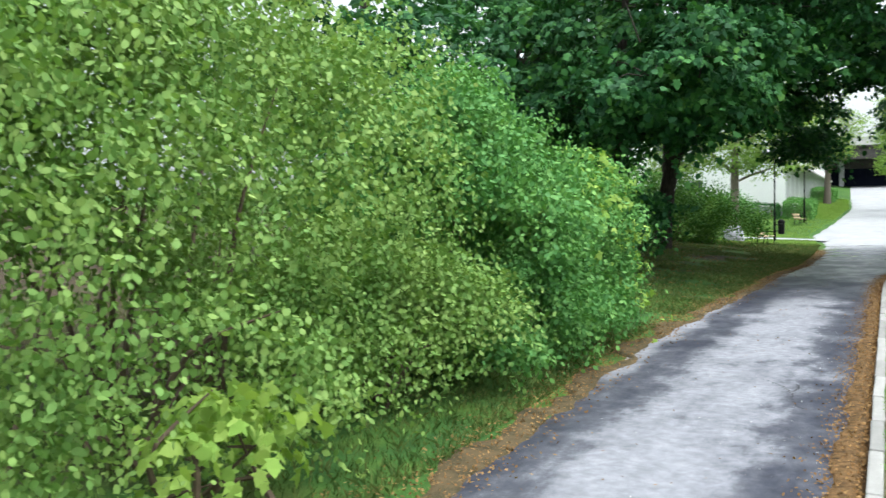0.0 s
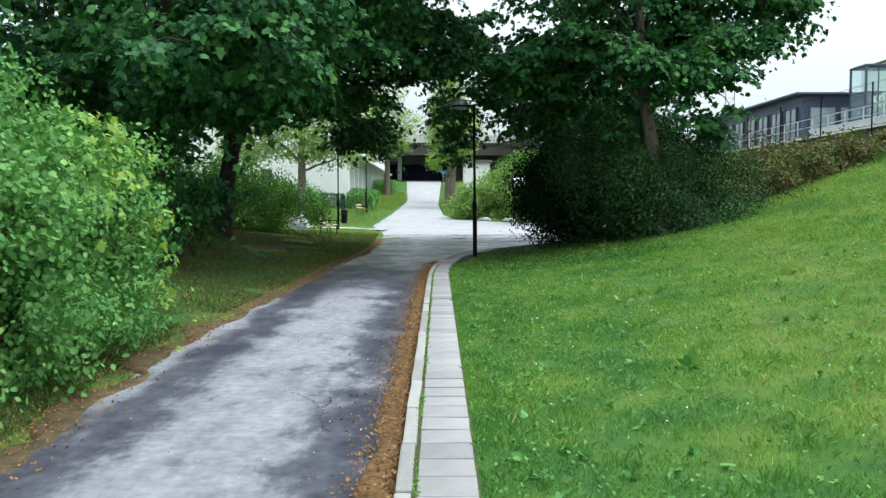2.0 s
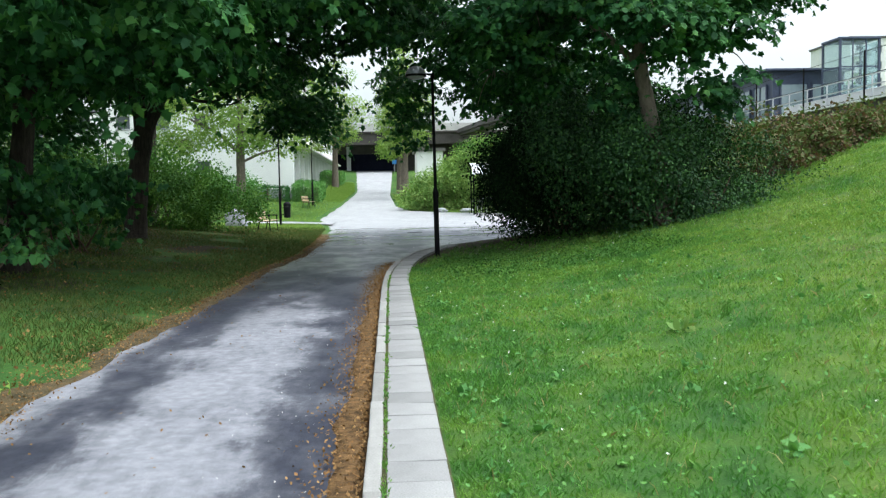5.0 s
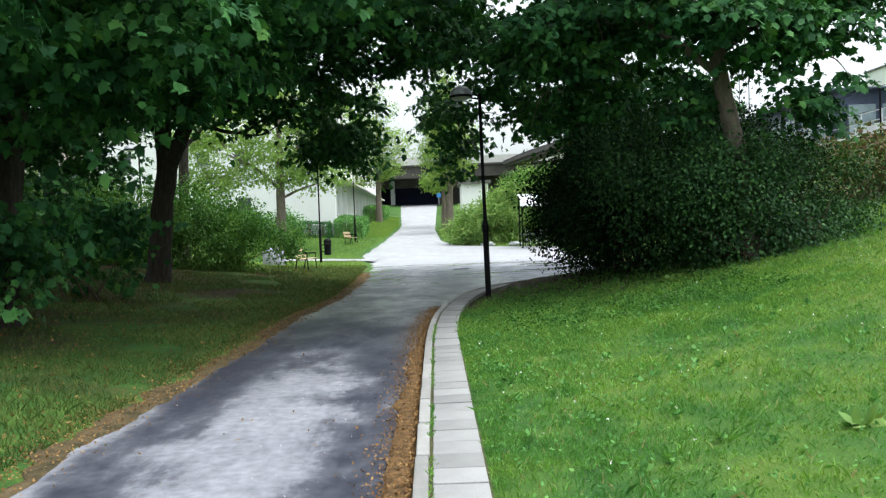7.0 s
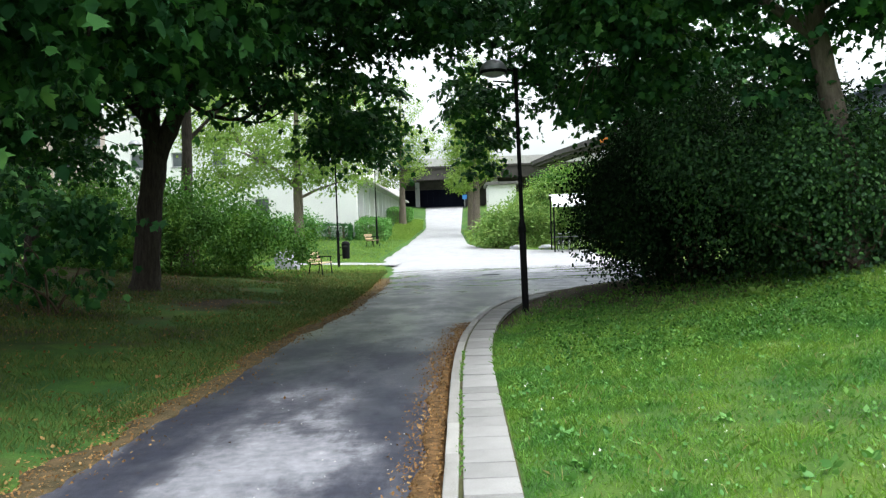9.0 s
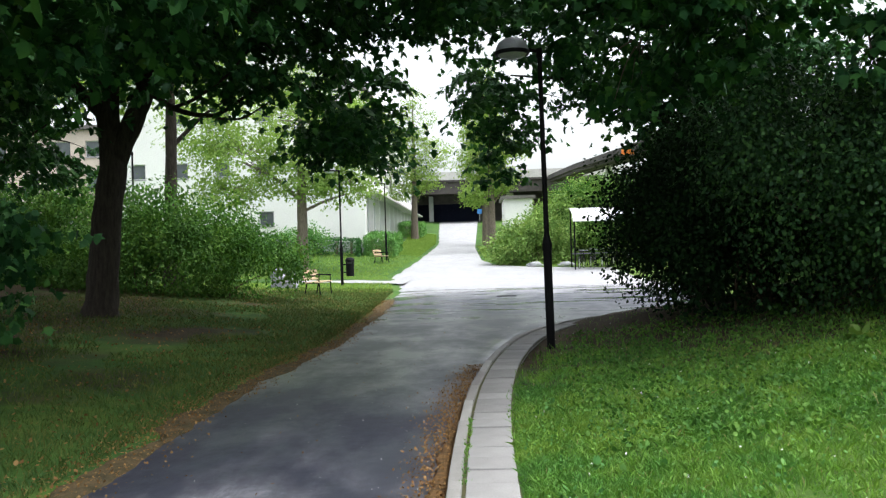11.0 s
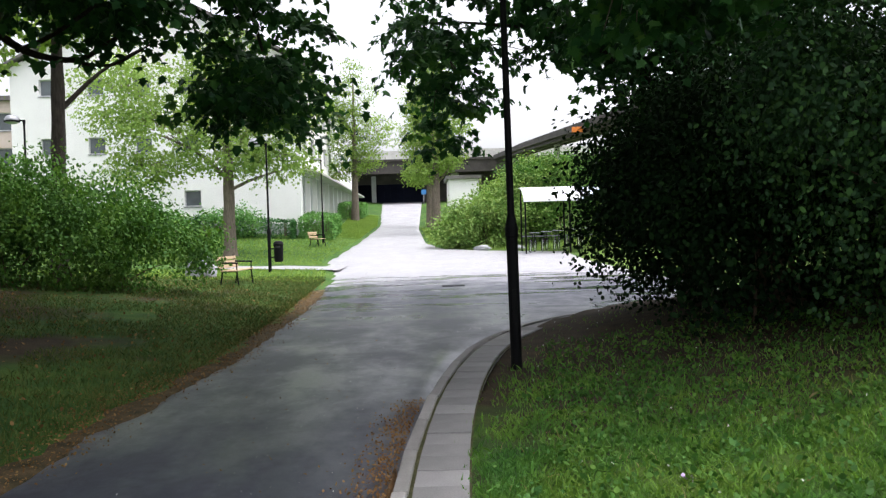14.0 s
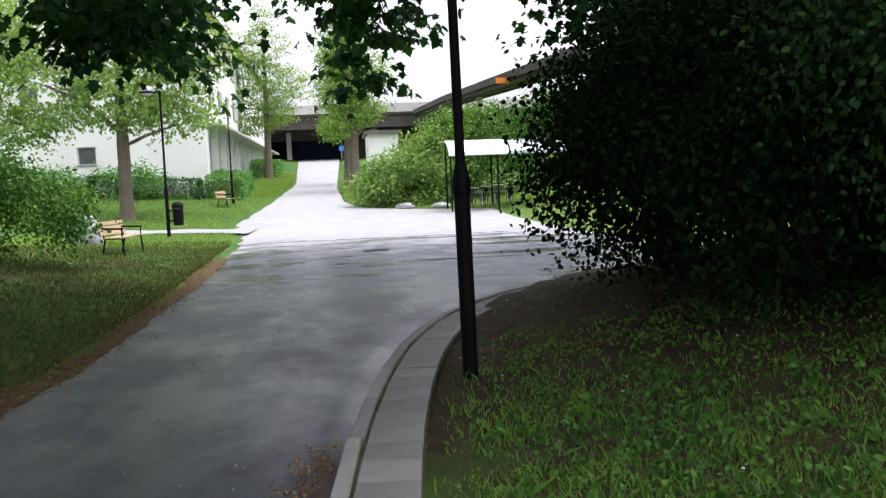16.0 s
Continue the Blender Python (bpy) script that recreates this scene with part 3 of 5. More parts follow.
def kerb():
    P, s = kerb_line()

    def at(q):
        p = np.array([np.interp(q, s, P[:, 0]), np.interp(q, s, P[:, 1])])
        e = np.array([np.interp(q + 0.05, s, P[:, 0]), np.interp(q + 0.05, s, P[:, 1])]) - np.array([np.interp(q - 0.05, s, P[:, 0]), np.interp(q - 0.05, s, P[:, 1])])
        return p, math.atan2(e[1], e[0])

    edging = thing("kerb", pose(0, 0, 0), "row of pale concrete kerb stones and paving slabs", "kerb", kind="structure")
    slab_me, stone_me = bpy.data.meshes.new("slab"), bpy.data.meshes.new("kerb_stone")
    boxed(-0.171, 0.171, -0.174, 0.174, -0.08, 0.0, bevel=0.006).to_mesh(slab_me)
    boxed(-0.495, 0.495, -0.048, 0.048, -0.16, 0.0, bevel=0.012).to_mesh(stone_me)
    slab_me.materials.append(SLAB)
    stone_me.materials.append(KERB)
    g = np.random.default_rng(5)
    for name, me, pitch, off, top in (("slab", slab_me, 0.35, 0.30, 0.075), ("kerb_stone", stone_me, 1.0, 0.05, 0.085)):
        q = 0.4
        while q < s[-1] - 0.6:
            p, a = at(q)
            ob = new(name, me)
            ob.parent = edging
            tilt = g.normal(size=4) * [0.5, 0.5, 0.5, 0.003]
            ob.matrix_basis = pose(p[0] + math.sin(a) * off, p[1] - math.cos(a) * off, top + tilt[3], tilt[0], tilt[1], math.degrees(a) + tilt[2])
            q += pitch
    # bedding under the slabs
    i = np.arange(0, len(P), 20)
    d = np.gradient(P, axis=0)[i]
    d /= np.linalg.norm(d, axis=1, keepdims=True)
    nrm = np.stack([d[:, 1], -d[:, 0]], 1)
    V = np.concatenate([np.c_[P[i] + nrm * 0.02, np.full(len(i), 0.055)], np.c_[P[i] + nrm * 0.49, np.full(len(i), 0.055)]])
    k = len(i)
    F = [(j, j + k, j + k + 1, j + 1) for j in range(k - 1)]
    raw("bedding", V, F, MOSS, edging)
    # moss and weeds in the joint
    n = 2600
    q = g.uniform(2, 30, n)
    x = np.interp(q, s, P[:, 0]) + 0.112 + g.normal(size=n) * 0.012
    y = np.interp(q, s, P[:, 1])
    keep = np.array([noise.noise(Vector((0, b * 1.1, 0))) > -0.12 for b in y])
    V, F = leaf_mesh(np.c_[x, y, np.full(n, 0.07)][keep], g.normal(size=(keep.sum(), 3)) + [0, 0, 1.2], 0.035, NARROW_SHAPE, g, -0.4, 0.1)
    raw("joint_weeds", V, F, BLADE, edging)
    edging.children[-1]["kind"] = "stuff"


def flakes(name, x, y, lift, size, material, label, g):
    n = len(x)
    P = np.c_[x, y, land(x, y) + lift + g.random(n) * 0.015]
    V, F = leaf_mesh(P, g.normal(size=(n, 3)), size, OVAL_SHAPE, g, 0.0, 0.93)
    return tagged(raw(name, V, F, material), label, "leaf litter", kind="stuff")


def litter():
    g = np.random.default_rng(11)
    # brown mould gathered against the kerb, then a thin line at the grass edge
    ys = np.arange(-8, 22.6, 0.15)
    fade = np.interp(ys, [-8, 17, 20, 22.6], [1, 0.9, 0.35, 0.05])
    xr = edge_right(ys)
    sheet("leaf_mould_by_kerb", ys, xr - 0.012 - np.clip(0.24 * fade + ragged(ys, 0.14, 8), 0.03, 1), xr - 0.004, 6, 0.008, SOIL, "orange-brown leaf mould along the kerb", "leaf litter", 0.02)
    n = 15000
    y = -4 + 29 * g.random(n) ** 1.25
    flakes("dry_leaves_by_kerb", np.interp(y, KERB_Y, KERB_X) - np.abs(g.normal(size=n)) * 0.15 - 0.02, y, 0.012, 0.026, LITTER, "dry orange-brown leaves beside the kerb", g)
    # worn earthy margin between the asphalt and the shaded grass
    ys = np.arange(-6, 41, 0.15)
    inner, outer = edge_left(ys) + 0.24 + ragged(ys, 0.12, 3) + ragged(ys, 0.07, 21), edge_left(ys) - 0.12 + ragged(ys, 0.40, 31)
    u = np.linspace(0, 1, 6)
    X, Y = inner[:, None] * (1 - u) + outer[:, None] * u, np.repeat(ys[:, None], 6, 1)
    Z = land(X, Y) + 0.004 + 0.016 * np.sin(u * math.pi)
    Z[:, 0] -= 0.03
    Z[:, -1] -= 0.05
    i, j = np.meshgrid(np.arange(len(ys) - 1), np.arange(5), indexing="ij")
    F = np.stack([i * 6 + j, (i + 1) * 6 + j, (i + 1) * 6 + j + 1, i * 6 + j + 1], -1).reshape(-1, 4)
    tagged(raw("earth_margin", np.stack([X, Y, Z], -1).reshape(-1, 3), F, MARGIN, smooth=True), "brown earth and dry leaves between path and grass", "soil", kind="structure")
    n = 16000
    y = g.uniform(0, 40, n)
    flakes("dry_leaves_by_grass", edge_left(y) + np.array([0.25 * noise.noise(Vector((1, q * 0.7, 0))) for q in y]) - 0.05 + g.normal(size=n) * 0.19, y, 0.015, 0.028, LITTER, "dry brown leaves along the grass edge", g)
    n = 380
    y = g.uniform(2, 50, n)
    flakes("scattered_leaves", g.uniform(-2.5, 0.0, n), y, 0.006, 0.03, LITTER, "small dry leaves scattered on the asphalt", g)
    n = 420
    y = g.uniform(3, 34, n)
    tagged(flakes("pale_pebbles", -0.15 - np.abs(g.normal(size=n)) * 0.9, y, 0.004, 0.014, CONCRETE, "", g), "small pale pebbles strewn over the asphalt", "pebbles", kind="stuff")
    n = 5000
    y = g.uniform(12, 46, n)
    flakes("fallen_leaves_on_bank", edge_left(y) - g.uniform(0, 7, n), y, 0.03, 0.05, LITTER, "dull fallen leaves on the shaded bank", g)


def crack():
    """A thin branching crack in the asphalt."""
    g = np.random.default_rng(3)
    for pts in ([(-0.58, 6.5), (-0.68, 6.8), (-0.70, 7.15), (-0.88, 7.55), (-1.06, 7.8)], [(-0.72, 7.2), (-0.66, 7.4), (-0.70, 7.6)]):
        P = np.array(pts)
        u = np.linspace(0, len(P) - 1, 60)
        C = np.c_[np.interp(u, range(len(P)), P[:, 0]), np.interp(u, range(len(P)), P[:, 1])] + g.normal(size=(60, 2)) * 0.012
        w = 0.0045 * g.uniform(0.4, 1.5, 60)
        V = np.concatenate([np.c_[C[:, 0] - w, C[:, 1], np.full(60, 0.004)], np.c_[C[:, 0] + w, C[:, 1], np.full(60, 0.004)]])
        F = [(k, k + 60, k + 61, k + 1) for k in range(59)]
        tagged(raw("crack", V, F, RUBBER), "thin dark crack in the asphalt", "crack", kind="structure")


def weed(x, y, size, leaf, label, count=11):
    g = np.random.default_rng(int(x * 100))
    t = thing("dock_plant", pose(x, y, float(land(x, y))), label, "weed")
    a = np.linspace(0, math.tau, count, endpoint=False)
    out = np.c_[np.cos(a), np.sin(a), np.full(count, 0.6)]
    V, F = leaf_mesh(out * [0.03, 0.03, 0.05], out, size, OVAL_SHAPE, g, 0.0, 0.6)
    raw("rosette", V, F, leaf, t)


def blades(name, x, y, h, w, material, label, g):
    n = len(x)
    P = np.c_[x, y, land(x, y) - 0.005]
    a = g.uniform(0, math.tau, n)
    hh = h * g.uniform(0.5, 1.3, n)
    side = np.c_[np.cos(a), np.sin(a), np.zeros(n)] * (w * g.uniform(0.6, 1.3, n))[:, None]
    lean = np.c_[g.normal(size=(n, 2)) * 0.6, np.ones(n)] * hh[:, None]
    mid = P + lean * [0.3, 0.3, 0.6]
    V = np.stack([P - side, P + side, mid + side * 0.8, P + lean, mid - side * 0.8], 1).reshape(-1, 3)
    return tagged(raw(name, V, np.arange(5 * n).reshape(n, 5), material), label, "grass", kind="stuff")


def grass():
    g = np.random.default_rng(21)
    def lawn(n, x0, x1, y0, y1, power=1.6):
        x = x0 + (x1 - x0) * g.random(n) ** power
        return x, g.uniform(y0, y1, n)
    def clear(x, y, pad=0.52):
        return x > edge_right(np.clip(y, -30, 37)) + pad + 0.32 * smooth(20.5, 25, y) + (0.06 + 0.1 * smooth(19.5, 25, y)) * g.normal(size=len(x))
    def worn(x, y):
        """Grass thins out round the lamp and beneath the dark shrub."""
        d = np.hypot(x - 4.2, y - 29.0)
        thin = np.array([noise.noise(Vector((a * 1.7, b * 1.7, 4))) + 0.6 * noise.noise(Vector((a * 5, b * 5, 9))) for a, b in zip(x, y)])
        return (g.random(len(x)) < np.clip((d - 3.0) / 3.9, 0.03, 1)) & (g.random(len(x)) < np.clip(1.05 + 1.6 * thin, 0.25, 1))
    for count, x0, x1, y0, y1, power, h, w, lab in ((150000, 0.5, 9, 2, 20, 1.5, 0.045, 0.0042, "fresh green mown lawn on the slope"),
                                                    (130000, 0.5, 20, 17, 31, 1.6, 0.055, 0.0055, "fresh green mown lawn below the shrubs"),
                                                    (45000, 0.6, 6.5, 18.5, 27, 1.3, 0.07, 0.006, "fresh lawn in the shade by the bend"),
                                                    (60000, 7, 21, 8, 34, 1.0, 0.085, 0.007, "fresh green lawn near the top of the bank")):
        x, y = lawn(count, x0, x1, y0, y1, power)
        k = clear(x, y) & worn(x, y)
        blades("lawn_grass", x[k], y[k], h, w, BLADE, lab, g)
    # taller tufts here and there
    cx, cy = lawn(620, 0.8, 12, 4, 29, 1.2)
    x, y = np.repeat(cx, 22) + g.normal(size=620 * 22) * 0.07, np.repeat(cy, 22) + g.normal(size=620 * 22) * 0.07
    k = clear(x, y) & worn(x, y)
    blades("grass_tufts", x[k], y[k], 0.10, 0.005, BLADE, "taller grass tufts in the lawn", g)
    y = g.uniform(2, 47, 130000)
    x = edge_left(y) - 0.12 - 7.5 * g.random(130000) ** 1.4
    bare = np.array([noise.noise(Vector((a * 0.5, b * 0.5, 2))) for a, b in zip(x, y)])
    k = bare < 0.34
    blades("bank_grass", x[k], y[k], 0.075, 0.0045, SHADED_BLADE, "thin grass under the trees, canopy shade in its colour", g)
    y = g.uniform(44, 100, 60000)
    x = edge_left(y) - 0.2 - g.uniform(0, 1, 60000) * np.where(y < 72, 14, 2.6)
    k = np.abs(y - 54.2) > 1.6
    blades("far_lawn_grass", x[k], y[k], 0.09, 0.012, SUNNY_BLADE, "lawn behind the benches in sunlit colours", g)
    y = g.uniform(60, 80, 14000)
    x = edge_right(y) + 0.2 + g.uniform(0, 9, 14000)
    blades("island_grass", x, y, 0.12, 0.012, SUNNY_BLADE, "sunlit-coloured grass under the far trees", g)
    x, y = lawn(5000, 0.6, 10, 5, 28, 1.3)
    k = clear(x, y, 0.6)
    blades("dry_straw", x[k], y[k], 0.07, 0.003, STRAW, "dry straw-coloured blades in the lawn", g)
    x, y = g.uniform(13.5, 20.5, 26000), g.uniform(13, 36, 26000)
    k = np.abs(x - (17.0 + 0.35 * np.sin(y))) < 1.6 + 1.2 * g.random(26000)
    blades("rough_grass", x[k], y[k], 0.24, 0.009, ROUGH_BLADE, "long rough grass along the top of the bank", g)
    # broad-leaved weeds and clover
    for name, n, size, mat_, up, lab, box_ in (("clover", 16000, 0.032, HEDGE_GREEN, 0.05, "clover and small weeds in the lawn", (0.55, 9, 3, 30)),
                                               ("dandelion_leaves", 2400, 0.07, HEDGE_GREEN, 0.03, "dandelion leaves in the lawn", (0.7, 10, 4, 30))):
        x, y = lawn(n, *box_)
        k = clear(x, y, 0.6) & worn(x, y)
        x, y = x[k], y[k]
        if name == "dandelion_leaves":
            x, y = np.repeat(x[::6], 6)[:len(x)], np.repeat(y[::6], 6)[:len(x)]
        P = np.c_[x, y, land(x, y) + up]
        V, F = leaf_mesh(P, g.normal(size=(len(x), 3)) + [0, 0, 0.5], size, NARROW_SHAPE if size > 0.1 else OVAL_SHAPE, g, 0.0, 0.4)
        tagged(raw(name, V, F, mat_), lab, "weeds", kind="stuff")
    # leafy ground cover in the shade before the dark shrub
    y = g.uniform(19.5, 28, 2000)
    x = edge_right(y) + 1.1 + 4.5 * g.random(2000)
    x, y = np.repeat(x, 5) + g.normal(size=10000) * 0.05, np.repeat(y, 5) + g.normal(size=10000) * 0.05
    V, F = leaf_mesh(np.c_[x, y, land(x, y) + g.uniform(0.02, 0.10, 10000)], g.normal(size=(10000, 3)) + [0, 0, 0.4], 0.05, OVAL_SHAPE, g, 0.1, 0.5)
    tagged(raw("ground_cover", V, F, WOOD_SHRUB), "leafy green ground cover on shaded soil", "weeds", kind="stuff")
    for name, n, size, mat_, lab in (("daisies", 420, 0.016, PETAL, "tiny white flowers in the lawn"),):
        x, y = lawn(n, 0.7, 12, 3, 31, 1.2)
        P = np.c_[x, y, land(x, y) + 0.07]
        V, F = leaf_mesh(np.repeat(P, 4, 0), g.normal(size=(4 * n, 3)), size, OVAL_SHAPE, g, 0.0, 0.9)
        tagged(raw(name, V, F, mat_), lab, "flowers", kind="stuff")


# ---- trees and shrubs ----
def tree(label, foot, trunk, limbs, lobes, clumps, per, spread, leaf, shape, size, bark, seed, group="", sides=14, twigs=0, gap=0.42, low=-1.0, name="tree"):
    g = np.random.default_rng(seed)
    x, y = foot
    t = thing(name, pose(x, y, float(land(x, y)) - 0.05), label, "tree", group)
    pts, rad = trunk
    V, F = tube(pts, rad, sides, 0.05, seed)
    raw("trunk", V, F, bark, t, smooth=True)
    for k, (p, r) in enumerate(limbs):
        V, F = tube(p, r, 8, 0.06, seed + k + 1)
        raw("limb", V, F, bark, t, smooth=True)
    if shape is MAPLE_SHAPE:
        P, out = bough_points(lobes, clumps, per, spread, g, gap, low)
    else:
        P, out = spray_points(lobes, clumps, per, spread, g, 0.35, gap, 0.3, low)
    if twigs:
        ends = P.reshape(-1, per, 3).mean(1) if len(P) % per == 0 else P[::per]
        L = np.asarray(lobes, float)
        sel = g.choice(len(ends), min(twigs, len(ends)), replace=False)
        pieces = []
        for k in sel:
            e = ends[k]
            c = L[np.argmin(np.linalg.norm(L[:, :3] - e, axis=1)), :3]
            s = e + (c - e) * 0.75
            pieces.append(tube([s, (s + e) / 2 + [0, 0, 0.15], e], [0.02, 0.013, 0.004], 4))
        V, F = joined(pieces)
        tagged(raw("twig_mass", V, F, bark, t), kind="stuff")
    V, F = leaf_mesh(P, out, size, shape, g, 0.6, 1.15, 0.3) if shape is MAPLE_SHAPE else leaf_mesh(P, out, size, shape, g, 0.55, 0.55)
    raw("crown", V, F, leaf, t)
    return t


def shrub(label, foot, lobes, clumps, per, spread, leaf, shape, size, seed, stems=14, group="", name="shrub", gap=0.38, flat=0.35, droop=0.2, bumps=4, loose=None, hollow=0.55, lump=0.0):
    g = np.random.default_rng(seed)
    # smaller bulges break the outline
    whole = [list(q) for q in lobes]
    for q in lobes:
        for _ in range(bumps):
            d = unit(g.normal(size=(1, 3)))[0]
            d[2] = abs(d[2])
            k = g.uniform(0.22, 0.42)
            whole.append([q[0] + d[0] * q[3] * 0.92, q[1] + d[1] * q[4] * 0.92, q[2] + d[2] * q[5] * 0.92, q[3] * k, q[4] * k, q[5] * k * 1.2])
    x, y = foot
    t = thing(name, pose(x, y, float(land(x, y)) - 0.03), label, "shrub", group)
    L = np.asarray(lobes, float)
    pieces = []
    for k in range(stems):
        c = L[g.integers(len(L))]
        b = np.array([c[0] * 0.6 + g.normal() * 0.25, c[1] * 0.8 + g.normal() * 0.25, 0.0])
        b[2] = float(land(x + b[0], y + b[1])) - float(land(x, y)) - 0.1
        e = c[:3] + g.normal(size=3) * c[3:] * 0.28
        pieces.append(tube([b, (b + e) / 2 + g.normal(size=3) * 0.15, e], [0.03, 0.02, 0.006], 5))
    V, F = joined(pieces)
    tagged(raw("stem_tangle", V, F, TWIG, t), kind="stuff")
    if shape is MAPLE_SHAPE:
        P, out = bough_points(whole, clumps, per, spread, g, gap)
        loose, droop = 0.35, 0.8
    else:
        P, out = spray_points(whole, int(clumps * 1.25), per, spread, g, hollow, gap, 0.8, -1.0, lump)
    ok = P[:, 2] + float(land(x, y)) > land(x + P[:, 0], y + P[:, 1]) + 0.02
    V, F = leaf_mesh(P[ok], out[ok], size, shape, g, droop, flat, loose)
    raw("foliage", V, F, leaf, t)
    return t


# ---- street furniture ----
def street_lamp(x, y, height, turn, label, lean=0.0):
    t = thing("street_lamp", pose(x, y, float(land(x, y)) - 0.02, 0, lean, turn), label, "street lamp", "lamps along the path")
    part("lower_pole", lathe([(0.066, -0.3), (0.066, 1.55), (0.076, 1.56), (0.076, 1.66), (0.045, 1.80)], 16), BLACK_IRON, t, smooth=False)
    part("hatch", boxed(-0.03, 0.03, -0.072, -0.058, 0.55, 0.95, bevel=0.004), BLACK_IRON, t)
    part("upper_pole", lathe([(0.042, 1.7), (0.036, height - 0.1), (0.034, height)], 14), BLACK_IRON, t)
    bm = bmesh.new()
    rod(bm, (0, 0, height - 0.03), (-0.18, 0, height + 0.02), 0.025)
    rod(bm, (0, 0, height - 0.12), (0, 0, height + 0.02), 0.05)
    part("bracket", bm, BLACK_IRON, t)
    head = part("lamp_head", lathe([(0.25, -0.05), (0.265, -0.02), (0.25, 0.04), (0.21, 0.11), (0.14, 0.165), (0.05, 0.19), (0.01, 0.19)], 28), GREY_METAL, t, "grey domed metal hood", True)
    head.location = (-0.42, 0, height + 0.02)
    part("rim", lathe([(0.262, -0.075), (0.27, -0.06), (0.27, -0.03), (0.262, -0.02)], 28), BLACK_IRON, head)
    part("lens", lathe([(0.02, -0.15), (0.12, -0.135), (0.20, -0.10), (0.24, -0.055)], 28), LENS, head, "milky rounded lamp lens", True)
    return t


def bench(x, y, turn, label):
    t = thing("park_bench", pose(x, y, float(land(x, y)), 0, 0, turn), label, "bench", "benches by the lawn")
    for k in range(4):
        part("seat_slat", boxed(-0.85, 0.85, -0.22 + k * 0.115, -0.12 + k * 0.115, 0.43, 0.465, bevel=0.008), BENCH_WOOD, t)
    for k in range(3):
        ob = part("back_slat", boxed(-0.85, 0.85, -0.018, 0.018, -0.048, 0.048, bevel=0.008), BENCH_WOOD, t)
        ob.matrix_basis = pose(0, 0.27 + k * 0.035, 0.56 + k * 0.12, -14, 0, 0)
    for s in (-0.68, 0.68):
        bm = bmesh.new()
        rod(bm, (s, -0.2, 0.42), (s, -0.24, -0.02), 0.022)
        rod(bm, (s, 0.22, 0.42), (s, 0.30, -0.02), 0.022)
        rod(bm, (s, -0.22, 0.425), (s, 0.25, 0.425), 0.02)
        rod(bm, (s, 0.235, 0.42), (s, 0.36, 0.88), 0.02)
        part("iron_frame", bm, BLACK_IRON, t, "dark iron side frame")
        bm = bmesh.new()
        rod(bm, (s, -0.2, 0.43), (s, -0.2, 0.66), 0.018)
        rod(bm, (s, -0.24, 0.66), (s, 0.30, 0.68), 0.024)
        part("armrest", bm, BLACK_IRON, t)
    return t


def litter_bin(x, y, z):
    t = thing("litter_bin", pose(x, y, z), "black plastic litter bin hung on a lamp post", "bin")
    part("body", lathe([(0.15, 0.0), (0.175, 0.02), (0.19, 0.62), (0.20, 0.66)], 20), BLACK_IRON, t)
    part("lid", lathe([(0.205, 0.66), (0.205, 0.72), (0.16, 0.80), (0.05, 0.84)], 20), BLACK_IRON, t)
    part("mouth", boxed(-0.1, 0.1, -0.205, -0.17, 0.55, 0.63, bevel=0.005), RUBBER, t)
    bm = box(bmesh.new(), -0.36, -0.17, -0.03, 0.03, 0.5, 0.55)
    box(bm, -0.36, -0.17, -0.03, 0.03, 0.15, 0.2)
    part("bracket", bm, BLACK_IRON, t)


def boulder(x, y, sx, sy, sz, seed, label, name="boulder"):
    bm = bmesh.new()
    bmesh.ops.create_icosphere(bm, subdivisions=4, radius=1.0)
    for v in bm.verts:
        p = v.co.copy()
        k = 1 + 0.28 * noise.noise(p * 1.3 + Vector((seed, 0, 0))) + 0.10 * noise.noise(p * 4 + Vector((0, seed, 0)))
        v.co = Vector((p.x * sx, p.y * sy, p.z * sz)) * k
    ob = part(name, bm, ROCK, None, "", True)
    ob.location = (x, y, float(land(x, y)) + sz * 0.45)
    tagged(ob, label, "rock")


def wall_with_holes(x0, x1, z0, z1, holes, thick):
    """A wall in the xz plane, its outer face at y = 0, with openings (x0, x1, z0, z1) right through."""
    bm = bmesh.new()
    xs = sorted({x0, x1, *(h[0] for h in holes), *(h[1] for h in holes)})
    zs = sorted({z0, z1, *(h[2] for h in holes), *(h[3] for h in holes)})
    V = {}
    def at(i, j, d):
        if (i, j, d) not in V:
            V[i, j, d] = bm.verts.new((xs[i], thick * d, zs[j]))
        return V[i, j, d]
    solid = lambda i, j: 0 <= i < len(xs) - 1 and 0 <= j < len(zs) - 1 and not any(h[0] <= (xs[i] + xs[i + 1]) / 2 <= h[1] and h[2] <= (zs[j] + zs[j + 1]) / 2 <= h[3] for h in holes)
    for i in range(len(xs) - 1):
        for j in range(len(zs) - 1):
            if not solid(i, j):
                continue
            bm.faces.new([at(i, j, 0), at(i + 1, j, 0), at(i + 1, j + 1, 0), at(i, j + 1, 0)])
            bm.faces.new([at(i, j + 1, 1), at(i + 1, j + 1, 1), at(i + 1, j, 1), at(i, j, 1)])
            for di, dj, a, b in ((-1, 0, (0, 0), (0, 1)), (1, 0, (1, 1), (1, 0)), (0, -1, (1, 0), (0, 0)), (0, 1, (0, 1), (1, 1))):
                if not solid(i + di, j + dj):
                    p, q = (i + a[0], j + a[1]), (i + b[0], j + b[1])
                    bm.faces.new([at(*p, 0), at(*q, 0), at(*q, 1), at(*p, 1)])
    return bm


